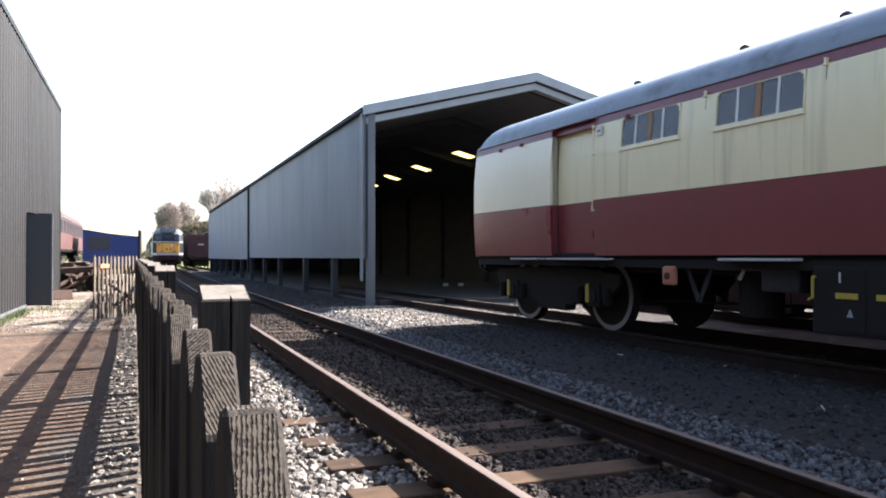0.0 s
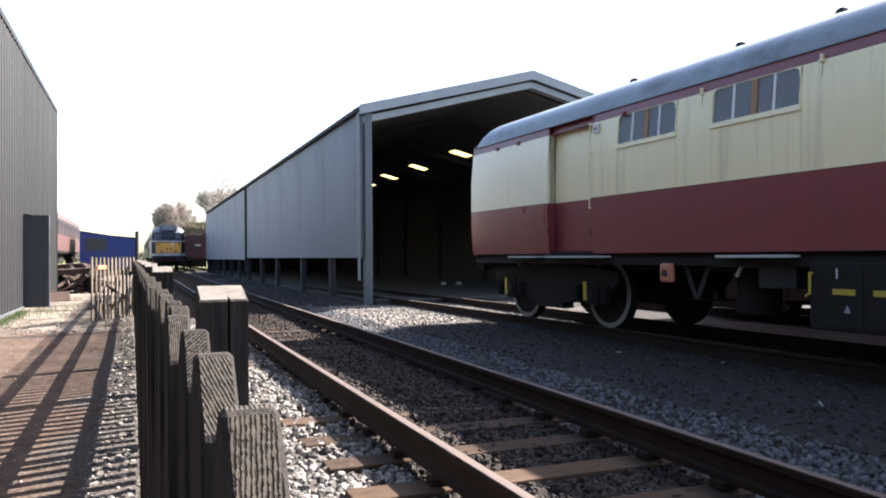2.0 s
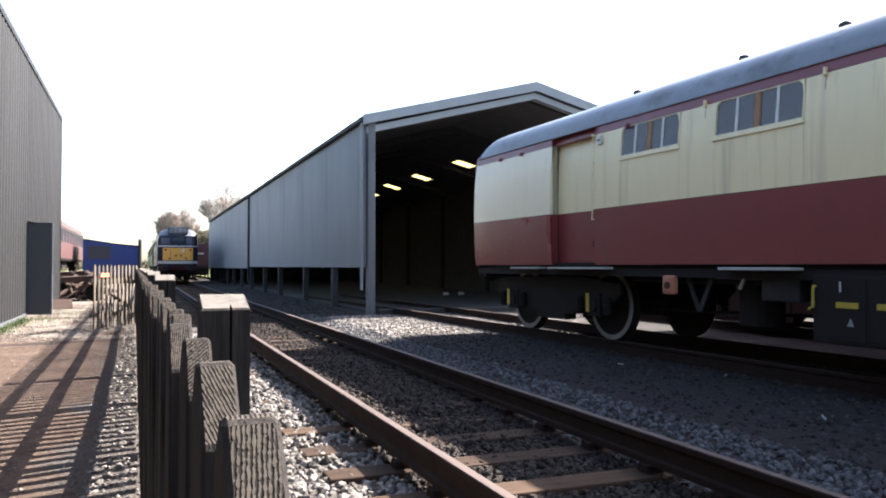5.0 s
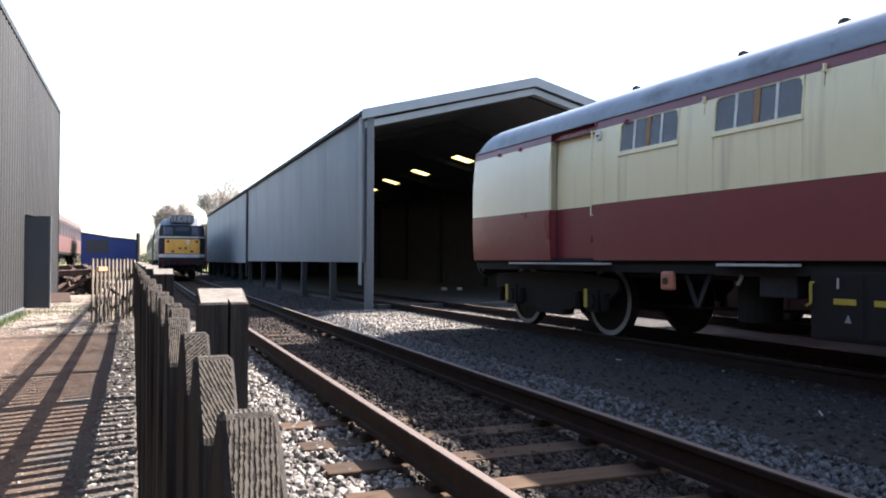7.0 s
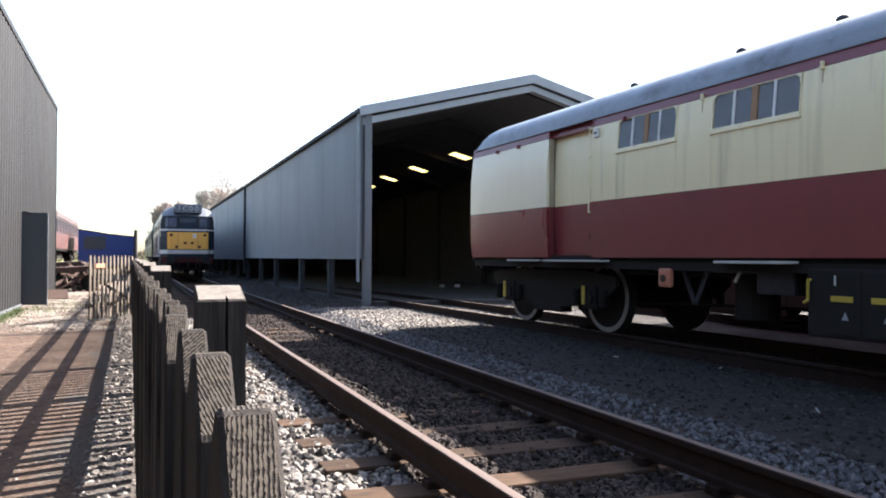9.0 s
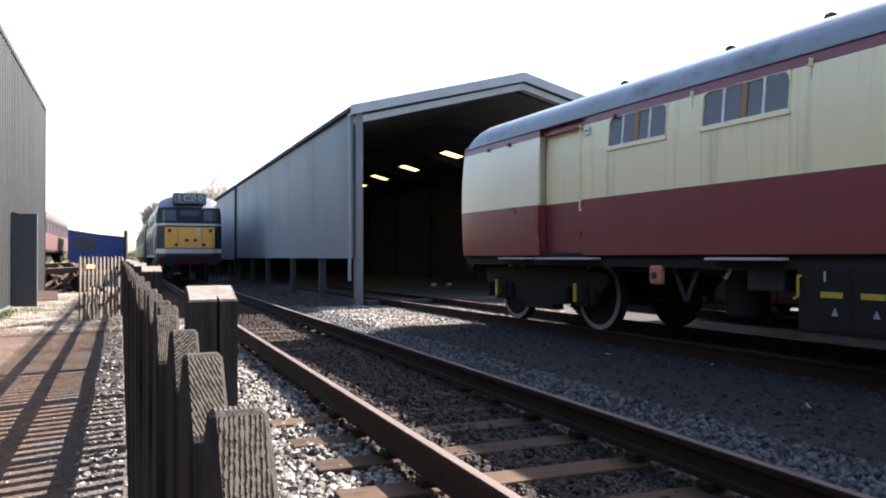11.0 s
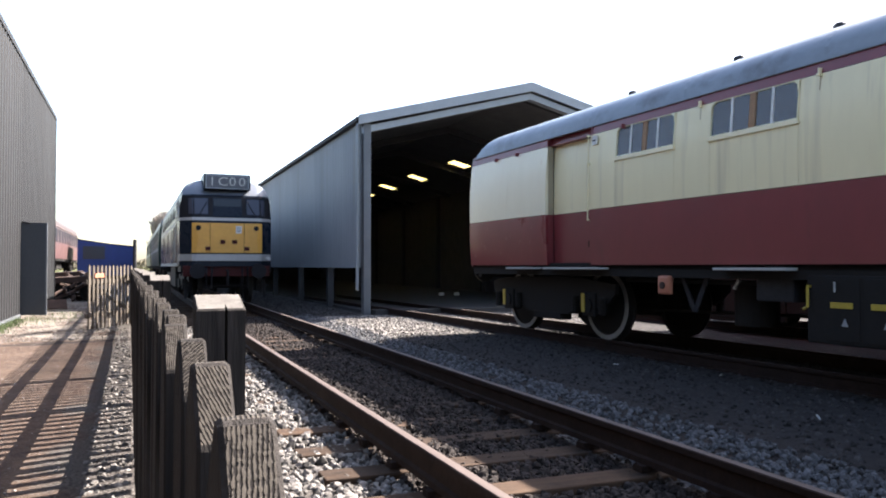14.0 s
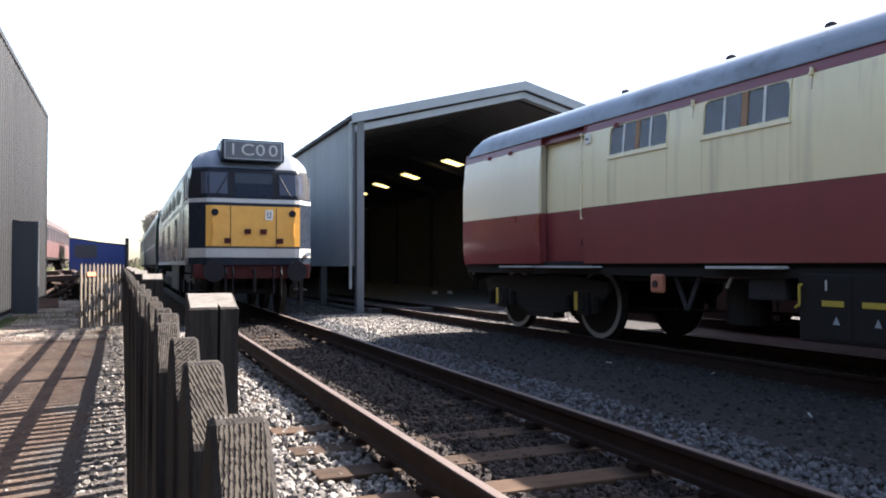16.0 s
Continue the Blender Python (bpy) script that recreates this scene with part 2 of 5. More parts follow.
M_LOCOROOF = material("loco_roof_grey", (0.136, 0.1487, 0.17), (0.0935, 0.102, 0.119), 0.4, bump=0.05)
M_LOCOYEL = material("warning_yellow", (0.66, 0.33, 0.05), (0.58, 0.28, 0.045), 0.4, bump=0.03, fine=8,
                     stain=(0.36, 0.20, 0.05), stain_scale=(3, 3, 1.2), stain_at=0.62)
M_LOCOGLASS = glass_dark("loco_windscreen")
# outer screens: reflected sky put into a lighter tint
M_SCREEN = glass_dark("loco_side_screen", (0.045, 0.05, 0.07), 0.12)
M_BLINDGREY = material("headcode_blind_grey", (0.085, 0.09, 0.105), (0.06, 0.065, 0.08), 0.5, bump=0.02)
M_SIDEGLASS = material("matt_side_glass", (0.012, 0.013, 0.018), (0.02, 0.02, 0.025), 0.5, bump=0.0, spec=0.1)
M_LOCOBLACK = material("loco_black", (0.010, 0.010, 0.013), (0.015, 0.014, 0.016), 0.6, bump=0.1, spec=0.15)
M_RED = material("buffer_beam_red", (0.0605, 0.0077, 0.00715), (0.033, 0.00605, 0.00605), 0.6, bump=0.08, spec=0.2)
M_COACHGREEN = material("train_coach_green", (0.02, 0.04, 0.034), (0.015, 0.03, 0.026), 0.4, bump=0.02, spec=0.15)
M_REDCOACH = material("red_coach_paint", (0.102, 0.0527, 0.0493), (0.08075, 0.0408, 0.0391), 0.4, bump=0.03, stain=(0.1445, 0.09775, 0.08925), stain_scale=(0.6, 0.6, 2))
M_RUBBLE = material("bank_rubble", (0.10, 0.085, 0.075), (0.05, 0.042, 0.038), 0.95, fine=9, coarse=1.5, bump=0.8, depth=0.05)
M_ROOFBROWN = material("faded_brown_roof", (0.045, 0.0324, 0.0306), (0.0315, 0.0225, 0.0216), 0.7, bump=0.05)
M_BLUE = material("blue_sheet", (0.0112, 0.036, 0.176), (0.008, 0.0256, 0.12), 0.6, 0, (1, 1, 1), 8, 1.0, 0.15, depth=0.03)
M_RUST = material("rusty_scrap", (0.072, 0.039, 0.027), (0.03, 0.018, 0.015), 0.9, 0.1, fine=18, coarse=3, bump=0.5)
M_RUSTRUN = material("rust_run", (0.30, 0.22, 0.13), (0.22, 0.16, 0.10), 0.8, bump=0.05)
M_WAGON = material("dull_wagon_paint", (0.0495, 0.0117, 0.0135), (0.0315, 0.009, 0.0108), 0.7, bump=0.1)
M_RIM = material("dirty_white_rim", (0.26, 0.25, 0.235), (0.16, 0.155, 0.145), 0.7, bump=0.1)
M_BARK = material("bark", (0.132, 0.114, 0.108), (0.096, 0.084, 0.078), 0.95, bump=0.4)
# twigs coloured paler to stand for distance haze
M_TWIG_HAZE = material("hazed_spring_twigs", (0.3234, 0.2695, 0.2541), (0.2541, 0.2118, 0.1925), 0.95, bump=0.0, island=0.3)
M_LEAF = material("spring_leaves", (0.1344, 0.112, 0.0728), (0.1008, 0.084, 0.056), 0.9, bump=0.0, island=0.4)
M_GRASS = material("grass_blades", (0.06, 0.09, 0.021), (0.036, 0.06, 0.015), 0.8, bump=0.0, island=0.4)


def ground_material():
    """Trodden path, pale gravel beside the fence, ballast, earth darkened for shade and, far off, grass."""
    m = bpy.data.materials.new("ground_surface")
    m.use_nodes = True
    t = m.node_tree
    p = t.nodes["Principled BSDF"]
    link = t.links.new
    co = t.nodes.new("ShaderNodeTexCoord")
    sep = t.nodes.new("ShaderNodeSeparateXYZ")
    link(co.outputs["Object"], sep.inputs[0])

    def nz(scale, detail=6.0):
        n = t.nodes.new("ShaderNodeTexNoise")
        n.inputs["Scale"].default_value, n.inputs["Detail"].default_value = scale, detail
        n.inputs["Roughness"].default_value = 0.7
        link(co.outputs["Object"], n.inputs["Vector"])
        return n.outputs["Fac"]

    def rng(x, a, b, lo=0.0, hi=1.0):
        r = t.nodes.new("ShaderNodeMapRange")
        for k, v in (("From Min", a), ("From Max", b), ("To Min", lo), ("To Max", hi)):
            r.inputs[k].default_value = v
        link(x, r.inputs["Value"])
        return r.outputs[0]

    def add(x, y):
        n = t.nodes.new("ShaderNodeMath")
        link(x, n.inputs[0])
        link(y, n.inputs[1])
        return n.outputs[0]

    def mix(f, x, y):
        n = t.nodes.new("ShaderNodeMix")
        n.data_type = "RGBA"
        link(f, n.inputs[0])
        for s, v in ((n.inputs[6], x), (n.inputs[7], y)):
            if hasattr(v, "links"):
                link(v, s)
            else:
                s.default_value = (*v, 1)
        return n.outputs[2]

    n1, n2, n3 = nz(1.3), nz(11), nz(55)
    wob = add(sep.outputs[0], rng(n1, 0.3, 0.7, -0.25, 0.25))
    soil = mix(rng(n2, 0.35, 0.65), (0.095, 0.064, 0.048), (0.036, 0.024, 0.02))
    soil = mix(rng(n1, 0.45, 0.7), soil, (0.105, 0.074, 0.056))
    soil = mix(rng(n3, 0.56, 0.66), soil, (0.17, 0.145, 0.125))
    grit = mix(rng(n3, 0.38, 0.62), (0.024, 0.02, 0.018), (0.11, 0.097, 0.088))
    brown = mix(rng(n3, 0.35, 0.65), (0.02, 0.017, 0.015), (0.055, 0.044, 0.039))
    # earth by the siding, coloured darker for the shade of coach and shed
    shaded_dirt = mix(rng(n2, 0.35, 0.65), (0.022, 0.02, 0.019), (0.045, 0.041, 0.04))
    turf = mix(rng(n2, 0.35, 0.65), (0.075, 0.10, 0.035), (0.15, 0.15, 0.07))
    c = mix(rng(wob, -0.55, -0.35), soil, grit)
    c = mix(rng(wob, 1.3, 1.6), c, brown)
    c = mix(rng(wob, 3.9, 4.7), c, shaded_dirt)
    # paler ground painted where sun falls before the shed, edge slanted like the shadow
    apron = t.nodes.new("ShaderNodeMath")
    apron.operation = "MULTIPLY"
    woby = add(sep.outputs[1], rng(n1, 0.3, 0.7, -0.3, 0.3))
    shade_edge = t.nodes.new("ShaderNodeMath")
    shade_edge.operation = "MULTIPLY_ADD"
    link(wob, shade_edge.inputs[0])
    shade_edge.inputs[1].default_value = -0.32
    link(woby, shade_edge.inputs[2])
    link(rng(shade_edge.outputs[0], 11.7, 12.3), apron.inputs[0])
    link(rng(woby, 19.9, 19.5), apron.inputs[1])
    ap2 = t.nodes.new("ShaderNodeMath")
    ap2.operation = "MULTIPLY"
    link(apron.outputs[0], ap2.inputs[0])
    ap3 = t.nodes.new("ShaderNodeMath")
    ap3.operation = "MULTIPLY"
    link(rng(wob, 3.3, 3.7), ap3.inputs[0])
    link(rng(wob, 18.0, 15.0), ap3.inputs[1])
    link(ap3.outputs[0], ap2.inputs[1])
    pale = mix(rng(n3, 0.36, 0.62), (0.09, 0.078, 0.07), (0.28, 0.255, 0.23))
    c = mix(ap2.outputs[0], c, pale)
    # pale patch beyond the gate
    yard = t.nodes.new("ShaderNodeMath")
    yard.operation = "MULTIPLY"
    link(rng(woby, 13.8, 14.6), yard.inputs[0])
    link(rng(wob, 0.1, -0.3), yard.inputs[1])
    yard2 = t.nodes.new("ShaderNodeMath")
    yard2.operation = "MULTIPLY"
    link(yard.outputs[0], yard2.inputs[0])
    link(rng(n1, 0.42, 0.56), yard2.inputs[1])
    c = mix(yard2.outputs[0], c, (0.19, 0.165, 0.14))
    # band across the path, darkened to stand for a shadow
    path_shade = t.nodes.new("ShaderNodeMath")
    path_shade.operation = "PINGPONG"
    link(add(woby, rng(wob, -2.6, 0.2, -13.2, -13.75)), path_shade.inputs[0])
    path_shade.inputs[1].default_value = 1000.0
    path_shade2 = t.nodes.new("ShaderNodeMath")
    path_shade2.operation = "MULTIPLY"
    link(rng(path_shade.outputs[0], 0.26, 0.12), path_shade2.inputs[0])
    link(rng(wob, 0.1, -0.1), path_shade2.inputs[1])
    c = mix(path_shade2.outputs[0], c, (0.03, 0.024, 0.021))
    far = t.nodes.new("ShaderNodeVectorMath")
    far.operation = "LENGTH"
    link(co.outputs["Object"], far.inputs[0])
    c = mix(rng(add(far.outputs["Value"], rng(n1, 0.3, 0.7, -4, 4)), 84, 92), c, turf)
    link(c, p.inputs["Base Color"])
    p.inputs["Roughness"].default_value = 0.95
    p.inputs["Specular IOR Level"].default_value = 0.1
    bp = t.nodes.new("ShaderNodeBump")
    bp.inputs["Strength"].default_value, bp.inputs["Distance"].default_value = 0.7, 0.025
    link(n3, bp.inputs["Height"])
    link(bp.outputs[0], p.inputs["Normal"])
    return m


M_GROUND = ground_material()


# ---- mesh helpers ----
def link_mesh(name, bm, mat, smooth=False):
    me = bpy.data.meshes.new(name)
    bmesh.ops.recalc_face_normals(bm, faces=bm.faces)
    bm.to_mesh(me)
    bm.free()
    for m in (mat if isinstance(mat, (list, tuple)) else (mat,)):
        me.materials.append(m)
    if smooth:
        me.shade_smooth()
        me.set_sharp_from_angle(angle=radians(35))
    return new(name, me)


def part(name, bm, mat, parent, label="", at=None, smooth=False):
    ob = link_mesh(name, bm, mat, smooth)
    ob.parent = parent
    if at is not None:
        ob.matrix_basis = at
    if label:
        ob["label"] = label
    return ob


def share(name, me, parent, at):
    ob = new(name, me)
    ob.parent = parent
    ob.matrix_basis = at
    return ob


def thing(name, m, label, category, group="", kind=""):
    ob = new(name)
    ob.matrix_basis = m
    return tagged(ob, label, category, group, kind)


def box(bm, x0, x1, y0, y1, z0, z1, bevel=0.0):
    v = [bm.verts.new((x, y, z)) for x in (x0, x1) for y in (y0, y1) for z in (z0, z1)]
    f = [bm.faces.new([v[i] for i in q]) for q in ((0, 1, 3, 2), (4, 6, 7, 5), (0, 4, 5, 1), (2, 3, 7, 6), (0, 2, 6, 4), (1, 5, 7, 3))]
    if bevel:
        edges = list({e for g in f for e in g.edges})
        bmesh.ops.bevel(bm, geom=edges, offset=bevel, segments=2, affect="EDGES", profile=0.6)
    return bm


def boxes(*rows, bevel=0.0):
    bm = bmesh.new()
    for r in rows:
        box(bm, *r, bevel=bevel)
    return bm


def tube(bm, p, q, r, seg=10, r2=None):
    p, q = Vector(p), Vector(q)
    d = q - p
    m = Matrix.Translation((p + q) / 2) @ d.to_track_quat("Z", "Y").to_matrix().to_4x4()
    bmesh.ops.create_cone(bm, cap_ends=True, segments=seg, radius1=r, radius2=r if r2 is None else r2, depth=d.length, matrix=m)
    return bm


def tubes(*rows, seg=10):
    bm = bmesh.new()
    for p, q, r in rows:
        tube(bm, p, q, r, seg)
    return bm


def loft(bm, profile, y0, y1, thick=0.0):
    """A skin with the outline profile (x, z) from y0 to y1; thick: how far a second skin lies inside."""
    a = [bm.verts.new((x, y0, z)) for x, z in profile]
    b = [bm.verts.new((x, y1, z)) for x, z in profile]
    for i in range(len(profile) - 1):
        bm.faces.new((a[i], a[i + 1], b[i + 1], b[i]))
    if thick:
        cx = [(x + thick if x < 0 else x - thick, z) for x, z in profile]
        c = [bm.verts.new((x, y0, z)) for x, z in cx]
        d = [bm.verts.new((x, y1, z)) for x, z in cx]
        for i in range(len(profile) - 1):
            bm.faces.new((c[i], d[i], d[i + 1], c[i + 1]))
            bm.faces.new((a[i], c[i], c[i + 1], a[i + 1]))
            bm.faces.new((b[i], b[i + 1], d[i + 1], d[i]))
        for k in (0, -1):
            bm.faces.new((a[k], b[k], d[k], c[k]))
    return bm


def prism(bm, poly, y0, y1):
    """A closed outline (x, z), solid from y0 to y1."""
    a = [bm.verts.new((x, y0, z)) for x, z in poly]
    b = [bm.verts.new((x, y1, z)) for x, z in poly]
    n = len(poly)
    for i in range(n):
        bm.faces.new((a[i], a[(i + 1) % n], b[(i + 1) % n], b[i]))
    bm.faces.new(a)
    bm.faces.new(b[::-1])
    return bm


def ribbed(bm, length, z0, z1, pitch, depth, back=0.012):
    """A profiled sheet along +y, ribs standing out to -x, with its own thickness."""
    ys, n = [], int(round(length / pitch))
    for i in range(n):
        y = i * pitch
        ys += [(y, 0), (y + pitch * 0.32, 0), (y + pitch * 0.42, -depth), (y + pitch * 0.88, -depth)]
    ys.append((n * pitch, 0))
    for off, flip in ((0.0, False), (back, True)):
        lo = [bm.verts.new((x + off, y, z0)) for y, x in ys]
        hi = [bm.verts.new((x + off, y, z1)) for y, x in ys]
        for i in range(len(ys) - 1):
            q = (lo[i], lo[i + 1], hi[i + 1], hi[i])
            bm.faces.new(q[::-1] if flip else q)
    return bm


# ---- ground ----
RAIL_Z = 0.08


def ground_height(x, y):
    def ease(a, b, v):
        s = min(1, max(0, (v - a) / (b - a)))
        return s * s * (3 - 2 * s)
    if y > 200 or abs(x) > 100:
        return 0.0
    h = -0.215 * ease(0.12, 0.9, x) + 0.115 * ease(3.7, 4.6, x)
    return h + 0.012 * noise.noise((x * 1.1, y * 1.1, 0)) + 0.03 * noise.noise((x * 0.25, y * 0.25, 3))


def build_ground():
    xs = [-3000, -900, -300, -100, -40, -20, -10] + [round(-6 + i * 0.15, 3) for i in range(100)] + [10, 12, 16, 25, 50, 100, 300, 900, 3000]
    ys = [-3000, -900, -300, -100, -40, -15, -8] + [round(-4 + i * 0.25, 3) for i in range(130)] + [30, 33, 37, 42, 50, 60, 70, 80, 95, 120, 150, 200, 300, 500, 900, 3000]
    me = bpy.data.meshes.new("ground")
    verts = [(x, y, ground_height(x, y)) for x in xs for y in ys]
    n = len(ys)
    faces = [(i * n + j, (i + 1) * n + j, (i + 1) * n + j + 1, i * n + j + 1) for i in range(len(xs) - 1) for j in range(n - 1)]
    me.from_pydata(verts, [], faces)
    me.shade_smooth()
    me.materials.append(M_GROUND)
    tagged(new("ground", me), "trodden earth path, ballast and far grass", "ground", kind="structure")


build_ground()


# ---- stones: many small faceted pebbles in one mesh ----
def stones(name, mat, count, place, size, label, seed):
    rng = np.random.default_rng(seed)
    bm = bmesh.new()
    bmesh.ops.create_icosphere(bm, subdivisions=1, radius=1.0)
    bv = np.array([v.co[:] for v in bm.verts])
    bf = np.array([[v.index for v in f.verts] for f in bm.faces])
    bm.free()
    # keep a blocky stone of 12 corners
    pts = np.array([place(rng) for _ in range(count)])
    s = rng.uniform(size[0], size[1], (count, 1, 1)) * rng.uniform(0.6, 1.15, (count, 1, 3))
    jit = bv[None] * (1 + rng.uniform(-0.28, 0.28, (count, len(bv), 1)))
    q = rng.normal(size=(count, 4))
    q /= np.linalg.norm(q, axis=1, keepdims=True)
    w, x, y, z = q.T
    R = np.stack([1 - 2 * (y * y + z * z), 2 * (x * y - z * w), 2 * (x * z + y * w), 2 * (x * y + z * w), 1 - 2 * (x * x + z * z),
                  2 * (y * z - x * w), 2 * (x * z - y * w), 2 * (y * z + x * w), 1 - 2 * (x * x + y * y)], 1).reshape(-1, 3, 3)
    v = np.einsum("nij,nkj->nki", R, jit * s) + pts[:, None, :]
    f = bf[None] + (np.arange(count) * len(bv))[:, None, None]
    me = bpy.data.meshes.new(name)
    me.from_pydata(v.reshape(-1, 3).tolist(), [], f.reshape(-1, 3).tolist())
    me.materials.append(mat)
    return tagged(new(name, me), label, "gravel", kind="stuff")


def strip(x0, x1, y0, y1, lift, power=2.0, bank=0.0):
    """Places in a strip of ground; bank: how far the stones lie higher further along the line."""
    def place(rng):
        y = y0 + (y1 - y0) * rng.random() ** power if rng.random() < 0.84 else rng.uniform(-4.0, y0)
        x = rng.uniform(x0, x1)
        s = min(1.0, max(0.0, (y - 5.2) / 2.6))
        return (x, y, ground_height(x, y) + lift + bank * s)
    return place


def strip_plain(x0, x1, y0, y1, power=1.0):
    def place(rng):
        x, y = rng.uniform(x0, x1), y0 + (y1 - y0) * rng.random() ** power
        return (x, y, ground_height(x, y))
    return place


# stones kept to the painted sunlit patch and its slanted edge
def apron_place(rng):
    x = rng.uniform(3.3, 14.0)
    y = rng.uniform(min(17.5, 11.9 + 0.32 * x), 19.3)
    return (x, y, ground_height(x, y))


stones("ballast", M_STONE, 10000, strip(0.30, 1.62, 2.2, 18, 0.004, 1.8, 0.028), (0.020, 0.042), "pale limestone ballast beside the running rail", 1)
stones("ballast", M_STONE_BROWN, 17000, strip(1.62, 3.25, 2.2, 21, 0.014, 1.6, 0.034), (0.018, 0.040), "brown-stained ballast between the rails", 2)
stones("ballast", M_STONE_GREY, 12000, strip(3.2, 4.35, 2.2, 21, 0.008, 1.5), (0.016, 0.036), "grey ballast between the two tracks", 3)
stones("gravel", M_STONE, 3000, strip(-0.30, 0.30, 2.6, 16, -0.003, 1.6), (0.007, 0.026), "pale gravel along the foot of the fence", 4)
stones("gravel", M_STONE, 2600, strip(-2.3, -0.35, 2.6, 24, -0.006, 1.3), (0.006, 0.016), "loose small stones on the trodden path", 5)
stones("gravel", M_STONE, 2200, strip_plain(-2.4, -0.2, 13.9, 27, 1.5), (0.008, 0.020), "pale stones beyond the gate", 9)
stones("gravel", M_STONE, 15000, apron_place, (0.016, 0.034), "pale gravel laid to the outline of the sunlit patch before the shed", 6)


stones("dark_gravel", M_STONE_SHADE, 9000, strip(4.2, 9.0, 2.5, 13.5, 0.0, 1.2), (0.010, 0.030), "stones around the siding, darkened for the coach's shadow", 7)
stones("dark_gravel", M_STONE_SHADE, 5000, strip_plain(3.3, 5.5, 19.5, 60.0, 1.6), (0.018, 0.036), "stones beside the shed wall, darkened for its shadow", 8)


# ---- railway tracks ----
def rail_profile():
    return [(-0.035, 0.045), (0.035, 0.045), (0.035, 0.085), (0.010, 0.098), (0.010, 0.193), (0.035, 0.205), (0.035, 0.238),
            (0.028, 0.245), (0.002, 0.2455), (-0.028, 0.245), (-0.035, 0.238), (-0.035, 0.205), (-0.010, 0.193), (-0.010, 0.098), (-0.035, 0.085)]


def sleeper_mesh(mat):
    bm = box(bmesh.new(), -1.3, 1.3, -0.125, 0.125, -0.13, 0, bevel=0.012)
    me = bpy.data.meshes.new("sleeper")
    bm.to_mesh(me)
    bm.free()
    me.materials.append(mat)
    return me


def chair_mesh():
    bm = boxes((-0.075, 0.075, -0.05, 0.05, 0, 0.045))
    for x in (-0.062, 0.062):
        tube(bm, (x, 0.03, 0.04), (x, 0.03, 0.055), 0.010, 6)
    me = bpy.data.meshes.new("chair")
    bm.to_mesh(me)
    bm.free()
    me.materials.append(M_RAILRUST)
    return me


def track(label, base, y0, y1, phase, chairs_to, rails_to=None, timber=None):
    """A straight track; base is the pose of its centre line at y = 0, z at the sleepers' top."""
    tr = thing("railway_track", base, label, "railway track", kind="structure")
    for side in (-1, 1):
        bm = prism(bmesh.new(), [(side * (0.7525 - x), z) for x, z in rail_profile()], y0, rails_to or y1)
        for f in bm.faces:
            c = f.calc_center_median()
            f.material_index = 1 if c.z > 0.243 and abs(f.normal.y) < 0.5 else 0
        part("rail", bm, (M_RAILRUST, M_RAILTOP), tr, "rusty rail, sides darkened for shade and worn head brightened for sun")
    sm, cm = sleeper_mesh(timber or M_SLEEPER), chair_mesh()
    n, y = 0, y0 + phase
    rnd = random.Random(7)
    while y < y1 and n < 130:
        share("sleeper", sm, tr, pose(rnd.uniform(-0.04, 0.02), y, -0.002 - rnd.random() * 0.012, rnd.uniform(-0.6, 0.6), rnd.uniform(-0.4, 0.4), rnd.uniform(-0.8, 0.8)))
        if y < chairs_to:
            for side in (-1, 1):
                share("chair", cm, tr, pose(side * 0.7525, y, 0.0))
        y += 0.71
        n += 1
    return tr


SLEEPER_Z = RAIL_Z - 0.245
track("rusty running line on timber sleepers in ballast", pose(2.425, 0, SLEEPER_Z, 0, 0, 0.08), -4, 140, 0.46, 24)
track("rusty siding rails on sleepers darkened for the shade under the coach", pose(7.83, 0, SLEEPER_Z, 0, 0, 2.3), -8, 19.6, 0.3, 12, 30, M_SLEEPER_SHADE)
track("far siding rails beyond the shed", pose(5.6, 0, SLEEPER_Z, 0, 0, 0.2), 72, 112, 0.3, 0)




# ---- carriage shed: profiled sheet walls over an open foot, gable end open ----
SX0, SX1, SY0, SY1 = 5.60, 15.86, 20.0, 71.5
EAVE, RIDGE, CLAD_Z = 5.13, 6.45, 1.16


